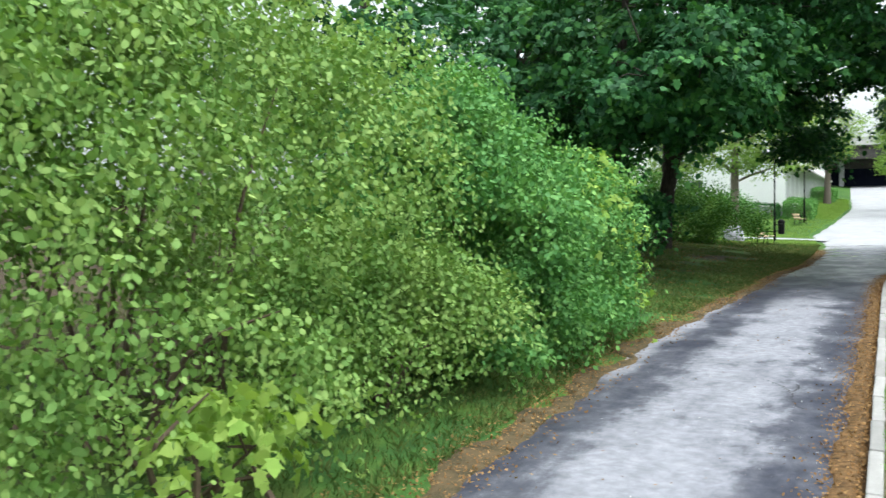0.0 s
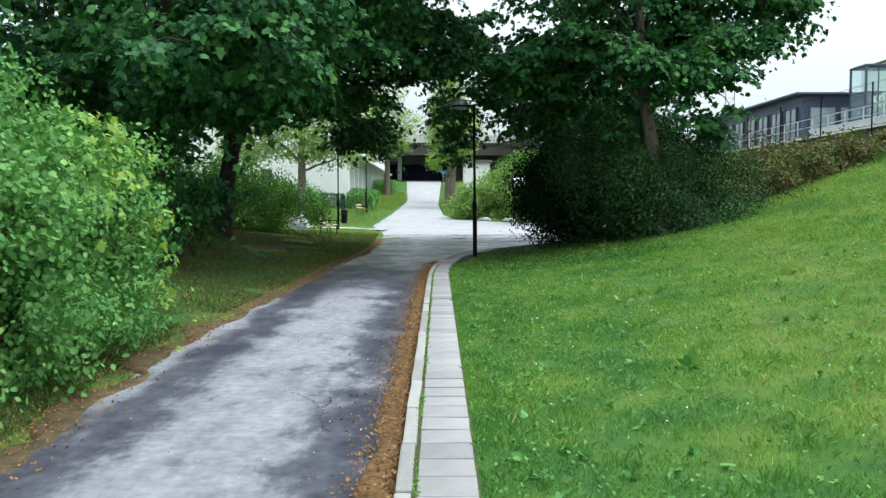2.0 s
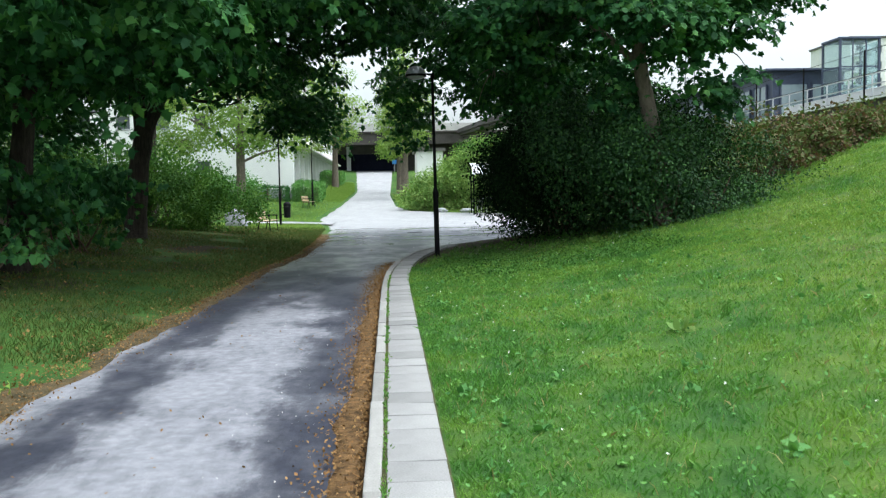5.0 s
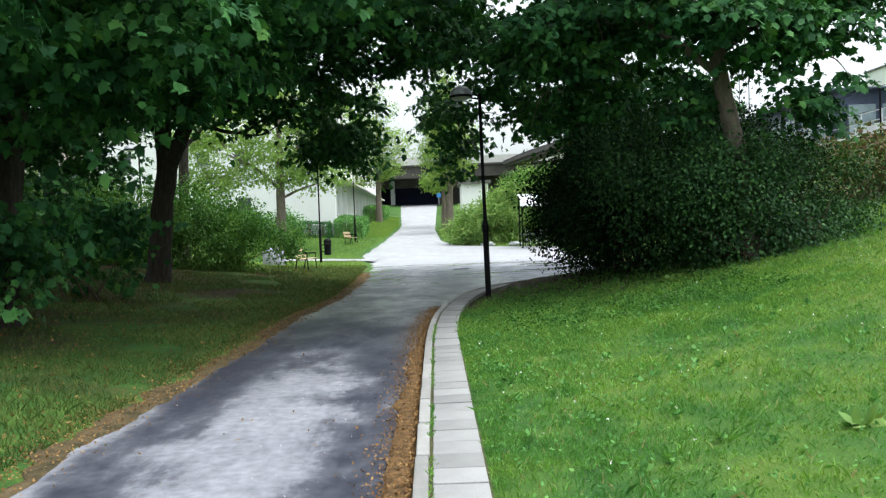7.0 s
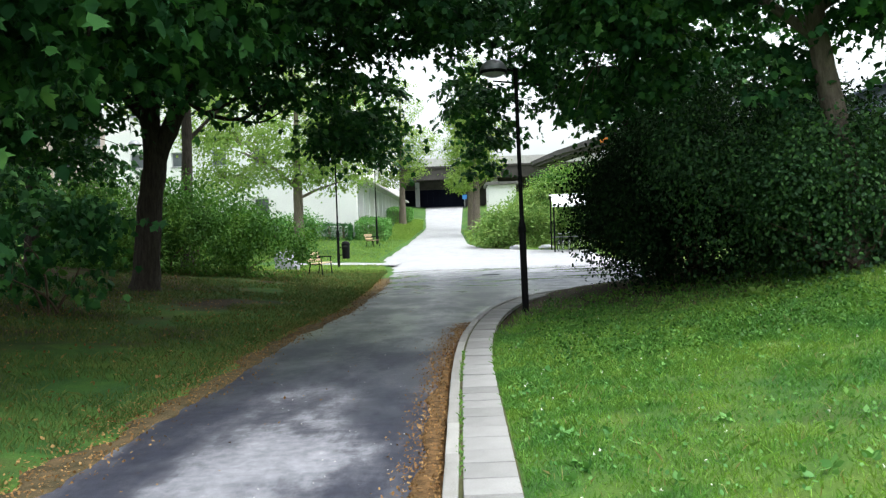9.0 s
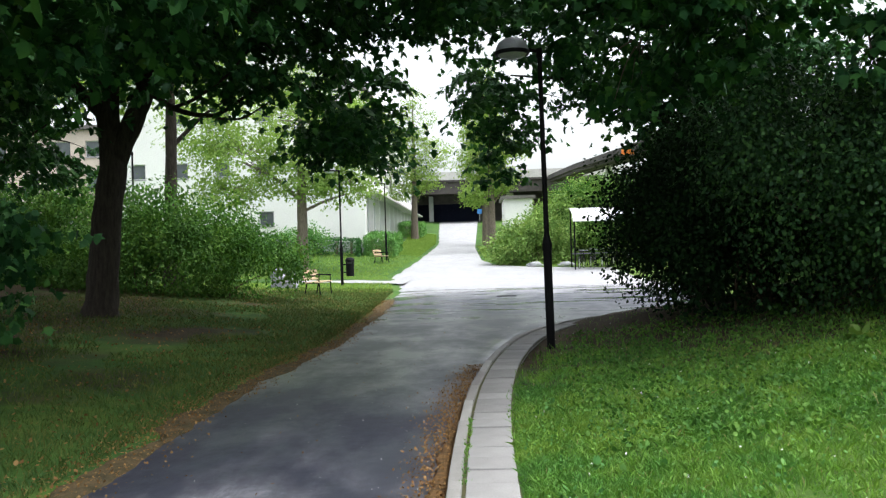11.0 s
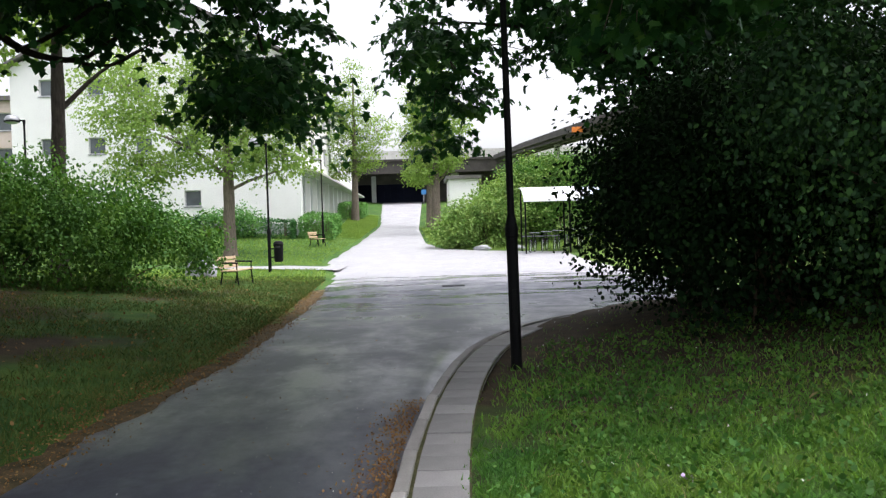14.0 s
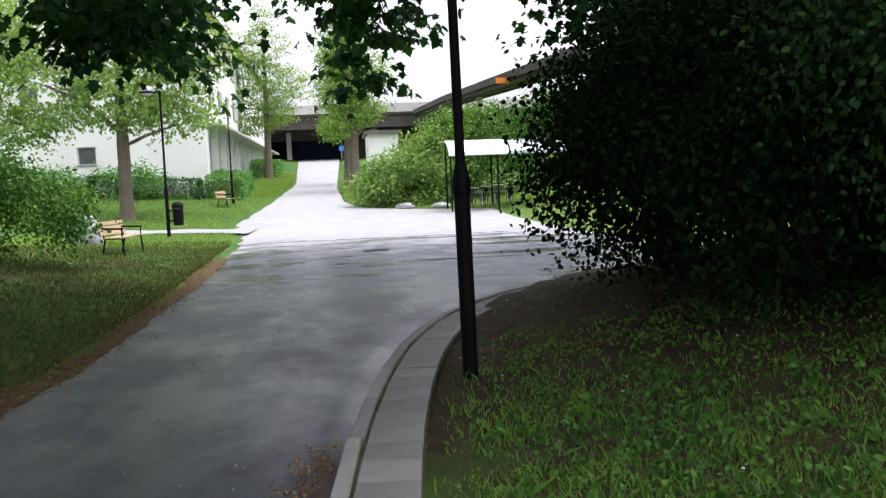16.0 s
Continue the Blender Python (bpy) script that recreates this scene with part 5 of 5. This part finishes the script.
# large maples over the path
tree("tall maple with a dark forked trunk and dense crown, unseen top added for shade", (-7.3, 30.0),
     ([(0, 0, 0), (0.05, 0, 0.4), (0.2, 0, 2), (0.42, 0, 3.3), (0.08, 0, 4.7), (-0.1, 0, 6.2), (-0.2, 0.2, 10)], [0.42, 0.31, 0.28, 0.25, 0.15, 0.12, 0.05]),
     [([(0.42, 0, 3.1), (0.82, 0, 4.0), (1.25, 0, 4.9), (1.5, 0.1, 6.2), (1.9, 0, 10)], [0.22, 0.20, 0.18, 0.14, 0.04]),
      ([(0.4, 0, 3.5), (0.55, -0.3, 4.8), (0.6, -0.4, 7.0)], [0.13, 0.10, 0.05]),
      ([(0.9, 0, 4.7), (1.6, 0.1, 4.1), (2.4, 0.2, 3.95), (3.0, 0.3, 4.4), (3.8, 0.5, 4.8)], [0.07, 0.055, 0.045, 0.035, 0.012]),
      ([(1.5, 0.1, 4.15), (2.1, -0.2, 4.25), (2.8, -0.1, 4.75), (3.2, 0, 5.3)], [0.045, 0.035, 0.03, 0.012]),
      ([(2.4, 0.2, 3.95), (2.9, 0.3, 3.9), (3.5, 0.4, 4.3)], [0.03, 0.022, 0.01]),
      ([(0.1, 0, 4.1), (-0.9, -0.6, 5.6), (-1.7, -1, 8.0)], [0.11, 0.09, 0.04]),
      # unseen limb, added to carry the high shading lobes
      ([(1.4, 0.2, 7.3), (4, -1.5, 10.4), (8, -3.5, 11.6), (12, -5, 12)], [0.12, 0.10, 0.07, 0.02])],
     # lobes at z 10 and up are out of view, added to shade the ground
     [(0, 0, 7.8, 4.5, 4.5, 3.2), (2.8, -1, 6.0, 2.8, 3, 1.8), (-3, -1, 5.4, 3, 3, 2.2), (4.9, 2.6, 4.3, 1.5, 1.6, 1.3), (0.5, -3, 5.9, 3, 2.2, 1.5), (5.2, -0.5, 7.2, 2.6, 3, 2.0), (5, -2, 10, 4, 4.5, 2.2), (4.6, 2.5, 9, 3, 3.5, 2.5), (6.7, -1, 7.0, 2.4, 3, 1.5), (8.6, -4.2, 11.8, 4.2, 5, 1.4), (11.2, -4.6, 12.0, 3.2, 4.2, 1.2), (-4.5, -2, 10, 4, 4.5, 1.8)],
     1450, 56, 0.52, MAPLE, MAPLE_SHAPE, 0.185, BARK, 31, "maples over the path", twigs=260, gap=0.52)
tree("maple leaning over the bank with dark layered leaves", (-6.5, 20.1),
     ([(0, 0, 0), (0.1, 0, 0.5), (0.2, 0, 2), (0.4, 0.1, 4), (0.7, 0, 8)], [0.28, 0.21, 0.19, 0.16, 0.06]),
     [([(0.4, 0.1, 3.6), (1.8, -1.0, 4.8), (3.2, -2.2, 5.2)], [0.09, 0.06, 0.02]), ([(0.3, 0, 3.2), (-1, 0, 4.6), (-2.4, 0, 5.6)], [0.09, 0.06, 0.02])],
     # the lobe at z 10 is unseen, added to shade the path
     [(1.2, 0, 6.8, 3.8, 4, 2.6), (3, -2.3, 4.9, 2.0, 2.0, 1.3), (2.0, 2, 4.9, 2.4, 2.2, 1.3), (-2.5, 0, 5.3, 3, 3, 2.4), (4.4, 1, 6.6, 2.5, 3, 1.7), (0.2, -1.5, 4.0, 1.8, 1.5, 1.0), (4.5, 1, 10, 4, 4, 2.2), (2.2, -3.6, 4.4, 1.8, 1.4, 0.9), (2.9, -1.4, 3.1, 0.4, 0.4, 0.7), (1.7, -1.8, 3.5, 1.0, 0.9, 0.7)],
     760, 52, 0.48, MAPLE, MAPLE_SHAPE, 0.185, BARK, 32, "maples over the path", twigs=200, gap=0.5)
tree("maple with a pale leaning trunk rising out of shrubs", (6.35, 23.6),
     ([(0, 0, 0), (-0.1, -0.05, 1.5), (-0.35, -0.1, 2.6), (-0.62, -0.1, 4.0), (-0.8, 0, 8.5)], [0.22, 0.19, 0.175, 0.15, 0.05]),
     [([(-0.5, -0.1, 3.6), (-1.6, 0.6, 4.8), (-2.8, 1.6, 5.4)], [0.09, 0.06, 0.02]), ([(-0.6, 0, 4.0), (0.7, -0.5, 5.0), (1.8, -0.9, 5.4)], [0.07, 0.05, 0.02])],
     # the topmost lobe stands out of view, added to shade the lawn
     [(-0.6, 0.8, 7.0, 2.6, 2.4, 2.0), (-2.4, 1.9, 5.0, 2.3, 2.0, 1.7), (0.7, -0.4, 4.6, 1.5, 1.4, 0.9), (-2.9, 1.0, 5.6, 2.2, 2.2, 1.4), (1.4, 0.6, 6.4, 1.7, 1.8, 1.5), (-3.4, 3.0, 4.2, 1.5, 1.8, 1.2), (0.95, -0.2, 3.4, 0.65, 0.7, 0.9), (-1.0, 0.6, 3.0, 0.7, 0.8, 0.7), (1.7, 0, 5.4, 1.1, 1.1, 0.6), (-0.9, -0.9, 5.2, 1.1, 0.7, 0.8), (-0.5, -1.4, 4.5, 1.5, 0.7, 0.8), (0.9, -0.9, 4.0, 0.9, 0.7, 0.9), (2.6, 0, 6.0, 1.3, 1.4, 0.9), (3.5, 0.4, 6.7, 1.1, 1.2, 0.6), (-0.6, 0.5, 10.2, 4.2, 4.2, 2.2)],
     700, 46, 0.40, MAPLE, MAPLE_SHAPE, 0.17, PALE_BARK, 33, "maples over the path", twigs=220, gap=0.6)
tree("dark maple standing within the shrubs by the crossing", (5.4, 32.2),
     ([(0, 0, 0), (-0.1, 0, 2), (-0.2, 0, 4), (-0.4, 0, 8)], [0.25, 0.2, 0.17, 0.05]),
     [([(-0.2, 0, 3.4), (-2, 0.6, 5), (-4.2, 1.4, 5.4)], [0.09, 0.06, 0.02])],
     [(-4.5, 1.6, 4.9, 1.2, 1.4, 1.8), (-2, 0, 6.3, 2.3, 2.4, 2.0), (1, 0, 6.6, 3.2, 2.2, 2.6), (-3.4, -1.0, 7, 1.9, 2, 1.8), (-4.2, 0.8, 6.5, 1.6, 1.8, 1.4), (-1.2, 0, 4.6, 1.7, 1.4, 1.2), (1.6, -0.2, 4.4, 2.2, 1.6, 1.4), (0, 0, 10.2, 4.2, 3.5, 2.4)],
     460, 44, 0.42, MAPLE, MAPLE_SHAPE, 0.18, BARK, 34, "maples over the path", twigs=140, gap=0.54)
tree("slender dark-trunked tree behind the shrubs", (-9.6, 40.4),
     ([(0, 0, 0), (0.05, 0, 2.5), (0.15, 0, 5), (0.2, 0, 9)], [0.26, 0.21, 0.18, 0.06]),
     [([(0.1, 0, 4.6), (1.2, 0.3, 5.8), (2.4, 0.3, 6.4)], [0.08, 0.05, 0.02])],
     [(0, 0, 8.6, 3, 3, 2.0), (-3, 0, 7, 2.2, 2.2, 1.6)], 450, 12, 0.3, PALE_LEAF, MAPLE_SHAPE, 0.17, BARK, 35, twigs=80)
tree("pale young-leaved maple on the far lawn", (-9.4, 60.6),
     ([(0, 0, 0), (0.02, 0, 0.5), (0, 0, 3.5), (0.05, 0, 6), (0.1, 0, 11)], [0.42, 0.31, 0.28, 0.2, 0.05]),
     [([(0, 0, 3.4), (1.3, 0, 4.0), (2.8, 0, 4.4)], [0.1, 0.07, 0.02]), ([(0, 0, 4), (-1.5, 0, 5.5), (-3.5, 0, 6.4)], [0.12, 0.08, 0.03]), ([(0, 0, 5), (1.5, 0, 7), (2.5, 0, 9)], [0.1, 0.07, 0.02])],
     [(0, 0, 8.6, 3.8, 3.6, 3.2), (2.4, -0.5, 5.2, 2.2, 1.8, 1.5), (-3.2, 0, 6.6, 3.0, 2.5, 2.6), (-4.2, -0.5, 4.6, 1.8, 1.6, 1.2), (0.5, -0.5, 5.6, 2.6, 2, 1.5), (-5.0, 0, 8.4, 3, 2.5, 2.6), (3.0, 0, 8, 2.4, 2.4, 2.2)],
     2000, 12, 0.45, PALE_LEAF, MAPLE_SHAPE, 0.15, PALE_BARK, 36, twigs=220, gap=0.62)
for k, (tx, ty, s, w) in enumerate(((1.4, 75, 0.95, 1.1), (1.1, 82, 0.9, 0.8), (-5.2, 90, 0.95, 1.7))):
    tree("pale slender tree beside the far path", (tx, ty),
         ([(0, 0, 0), (0.05, 0, 3 * s), (0.1, 0, 6 * s), (0.15, 0, 13 * s)], [0.36, 0.27, 0.2, 0.04]),
         [([(0, 0, 3.2), (1.2, 0, 4.8), (1.8, 0, 6)], [0.08, 0.05, 0.02])],
         [(-0.9, 0, 4.6 * s, 1.1 * w, 1.2, 1.0), (0.7, 0, 5.6 * s, 1.2 * w, 1.3, 1.2), (-0.6, 0, 7.0 * s, 1.7 * w, 1.6, 1.4), (0.9 * w, 0, 8 * s, 1.4 * w, 1.5, 1.7), (-0.8 * w, 0.2, 9.4 * s, 1.2 * w, 1.3, 1.5), (0.2, 0, 11.2 * s, 1.2 * w, 1.3, 1.9), (0.2, 0, 13.4 * s, 0.7 * w, 0.8, 1.4)],
         1000, 12, 0.3, PALE_LEAF, OVAL_SHAPE, 0.17, PALE_BARK, 40 + k, "pale trees by the far path", twigs=90, gap=0.5)

for k, (tx, ty) in enumerate(((-11.5, 25.0), (-12.0, 34.0), (-9.5, 13.0))):
    tree("dark understorey maple on the shaded bank", (tx, ty),
         ([(0, 0, 0), (0.1, 0, 2), (0.2, 0.1, 4), (0.3, 0, 8)], [0.22, 0.17, 0.14, 0.05]),
         [([(0.1, 0, 2.6), (1.2, -0.4, 3.6), (2.2, -0.8, 4.0)], [0.07, 0.05, 0.02]), ([(0.1, 0, 3), (-1.2, 0, 4.4), (-2, 0, 5)], [0.07, 0.05, 0.02])],
         [(0, 0, 6.4, 3.4, 3.2, 2.4), (1.2, -0.8, 3.8, 2.4, 2.0, 1.3), (-1.8, 0.4, 4.2, 2.4, 2.2, 1.5)],
         150, 46, 0.5, MAPLE, MAPLE_SHAPE, 0.19, BARK, 90 + k, "maples over the path", twigs=90)

# shrubs, nearest first
shrub("tall light-green shrub crowding the path edge", (-4.7, 3.2),
      [(0, -2.4, 1.8, 1.7, 2.0, 2.1), (0, 0.2, 1.7, 1.6, 1.7, 2.0), (-0.2, 2.0, 1.5, 1.6, 1.5, 1.7), (-1.4, 0, 2.8, 1.8, 3, 1.6), (-1.2, -2.5, 3.2, 1.8, 2, 1.5), (0.5, -1, 0.8, 1.2, 1.6, 0.9), (0.3, 1.6, 0.7, 1.2, 1.4, 0.8), (1.0, -0.6, 0.5, 0.85, 2.4, 0.65), (0.9, 2.0, 0.5, 0.8, 1.2, 0.6)],
      6600, 17, 0.10, HEDGE_LIGHT, OVAL_SHAPE, 0.056, 51, 40, "shrubs along the path", gap=0.5, bumps=16, loose=0.7, flat=0.5, droop=0.4, hollow=0.7, lump=0.45)
shrub("fresh green shrub overhanging the asphalt", (-4.4, 7.9),
      [(0.1, -0.8, 1.3, 1.55, 1.5, 1.5), (0, 1.2, 1.2, 1.5, 1.5, 1.35), (-0.8, 0, 2.0, 1.6, 2.2, 1.2), (0.5, 0.2, 0.6, 1.2, 1.7, 0.7), (0.75, -0.3, 0.45, 0.75, 1.9, 0.55), (0.7, 1.6, 0.6, 0.75, 0.9, 0.7)],
      4300, 17, 0.10, HEDGE_GREEN, OVAL_SHAPE, 0.066, 52, 30, "shrubs along the path", gap=0.5, bumps=16, loose=0.7, flat=0.5, droop=0.4, hollow=0.7, lump=0.45)
shrub("young yellow-green maple scrub at the shrub's foot", (-3.3, 2.0),
      [(0, 0, 0.4, 0.3, 0.6, 0.35)], 12, 24, 0.26, YELLOW_MAPLE, MAPLE_SHAPE, 0.11, 53, 8, flat=0.6, name="maple_sapling")
shrub("maple sapling with yellowish tips above the shrub", (-4.3, 9.5),
      [(0.1, 0.5, 1.9, 1.1, 1.0, 0.8), (0.6, 0.9, 1.1, 0.9, 0.8, 0.7)], 42, 32, 0.32, YELLOW_MAPLE, MAPLE_SHAPE, 0.125, 54, 10, flat=0.9, name="maple_sapling")
shrub("shaded green shrub behind the bright ones", (-5.4, 12.3),
      [(0, 0, 1.0, 1.3, 1.6, 1.2), (-1.5, 0.4, 1.5, 1.6, 1.8, 1.6), (-0.4, 1.6, 0.6, 1.2, 1.2, 0.8)], 1500, 13, 0.18, WOOD_SHRUB, OVAL_SHAPE, 0.09, 59, 20, "shrubs along the path")
shrub("dark maple saplings under the leaning maple", (-6.2, 18.6),
      [(0, 0, 1.3, 1.5, 1.4, 1.1), (-1.5, 0.5, 1.6, 1.6, 1.4, 1.3)], 80, 40, 0.36, MAPLE, MAPLE_SHAPE, 0.16, 55, 14, flat=0.6, name="maple_sapling")
shrub("dark maple saplings on the shaded bank", (-7.2, 24.6),
      [(0, 0, 1.1, 1.5, 1.5, 1.0), (-2.0, 0.5, 1.5, 1.8, 1.6, 1.4), (-1, -2, 1.0, 1.4, 1.3, 0.9)], 110, 40, 0.36, MAPLE, MAPLE_SHAPE, 0.16, 75, 14, flat=0.6, name="maple_sapling")
shrub("broad green shrub beneath the trees", (-8.4, 37.2),
      [(0, 0, 1.2, 2.6, 1.8, 1.5), (2.3, 0.2, 0.7, 1.3, 1.4, 0.95), (-3, 0.3, 1.4, 2.5, 1.8, 1.7), (-6, 0, 1.5, 2.5, 2, 1.7), (-1, -0.5, 0.8, 3.5, 1.6, 1.0), (-9, 0, 1.6, 2.5, 2, 1.8)], 5600, 13, 0.2, WOOD_SHRUB, OVAL_SHAPE, 0.10, 56, 30, gap=0.3, bumps=10, loose=0.6, flat=0.6, droop=0.5, hollow=0.65, lump=0.5)
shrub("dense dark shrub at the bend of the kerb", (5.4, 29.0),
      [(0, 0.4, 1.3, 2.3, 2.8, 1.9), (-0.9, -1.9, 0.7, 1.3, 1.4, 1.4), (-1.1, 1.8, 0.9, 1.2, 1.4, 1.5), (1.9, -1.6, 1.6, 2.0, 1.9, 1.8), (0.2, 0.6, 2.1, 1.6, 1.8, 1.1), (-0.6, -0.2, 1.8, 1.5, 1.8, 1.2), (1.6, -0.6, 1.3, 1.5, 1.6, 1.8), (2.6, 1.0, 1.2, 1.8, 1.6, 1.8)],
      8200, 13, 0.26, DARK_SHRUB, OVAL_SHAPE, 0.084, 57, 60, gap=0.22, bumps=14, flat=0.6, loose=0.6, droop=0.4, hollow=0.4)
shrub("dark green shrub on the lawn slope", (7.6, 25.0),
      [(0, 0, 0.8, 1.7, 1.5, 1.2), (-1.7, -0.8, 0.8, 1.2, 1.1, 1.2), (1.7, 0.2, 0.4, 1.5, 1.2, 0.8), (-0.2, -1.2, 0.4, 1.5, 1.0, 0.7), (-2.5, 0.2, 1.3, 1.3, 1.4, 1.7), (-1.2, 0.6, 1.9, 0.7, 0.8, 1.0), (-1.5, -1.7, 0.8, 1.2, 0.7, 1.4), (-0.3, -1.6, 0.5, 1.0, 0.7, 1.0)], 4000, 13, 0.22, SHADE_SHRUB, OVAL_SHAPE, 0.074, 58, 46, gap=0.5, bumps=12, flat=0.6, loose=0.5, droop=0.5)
for k, (sx, sy, h) in enumerate(((10.4, 27.6, 1.7), (12.0, 28.6, 1.35), (13.8, 29.4, 1.05), (15.6, 30.4, 0.75))):
    shrub("low tangled scrub with reddish twigs on the bank", (sx, sy),
          [(0, 0, h * 0.4, 1.2, 1.2, h * 0.6), (0.7, 0.3, h * 0.5, 0.7, 0.8, h * 0.7), (-0.8, -0.3, h * 0.3, 0.8, 0.8, h * 0.4)], 260, 10, 0.2, SCRUB, OVAL_SHAPE, 0.12, 60 + k, 46, "scrub on the bank", gap=0.56, bumps=10, lump=0.5)
shrub("bright green shrub island beyond the crossing", (3.8, 64.3),
      [(0, 0, 1.2, 2.0, 1.6, 1.4), (-1.6, -0.2, 0.8, 1.2, 1.2, 0.9), (1.9, 0.2, 2.0, 1.7, 1.5, 2.2), (3.6, 1.2, 3.0, 1.8, 1.5, 2.0), (0.4, -0.8, 0.7, 2.2, 1.0, 0.9)], 2600, 12, 0.25, HEDGE_LIGHT, OVAL_SHAPE, 0.14, 70, 20)
shrub("tall green shrub behind the bicycle shelter", (8.4, 65.0),
      [(0, 0, 2.2, 2.4, 1.6, 2.8), (3, 0.5, 2.6, 2.2, 1.6, 3.0), (-1.6, 0.4, 2.4, 1.6, 1.4, 2.4)], 1900, 12, 0.25, WOOD_SHRUB, OVAL_SHAPE, 0.14, 72, 16)
shrub("ivy-like low shrub along the plinth", (-15.5, 69.5), [(0, 0, 0.7, 3, 1, 0.9), (4, -0.2, 0.6, 2.4, 0.9, 0.8)], 500, 10, 0.25, HEDGE_GREEN, OVAL_SHAPE, 0.15, 71, 16)
tree("distant leafy tree beyond the platform", (62, 120), ([(0, 0, 0), (0, 0, 4), (0, 0, 8)], [0.4, 0.3, 0.1]), [], [(0, 0, 7, 4, 4, 4)], 350, 10, 0.6, HEDGE_GREEN, OVAL_SHAPE, 0.5, BARK, 80)

weed(2.5, 7.8, 0.17, HEDGE_GREEN, "broad-leaved dock plant in the lawn")
weed(2.9, 12.4, 0.14, HEDGE_LIGHT, "pale broad-leaved weed in the lawn")
weed(1.9, 21.9, 0.045, LILAC, "small lilac flower in the lawn", 9)
weed(4.6, 23.2, 0.20, HEDGE_LIGHT, "pale broad-leaved weed before the shrub")
crack()
kerb()
litter()
grass()
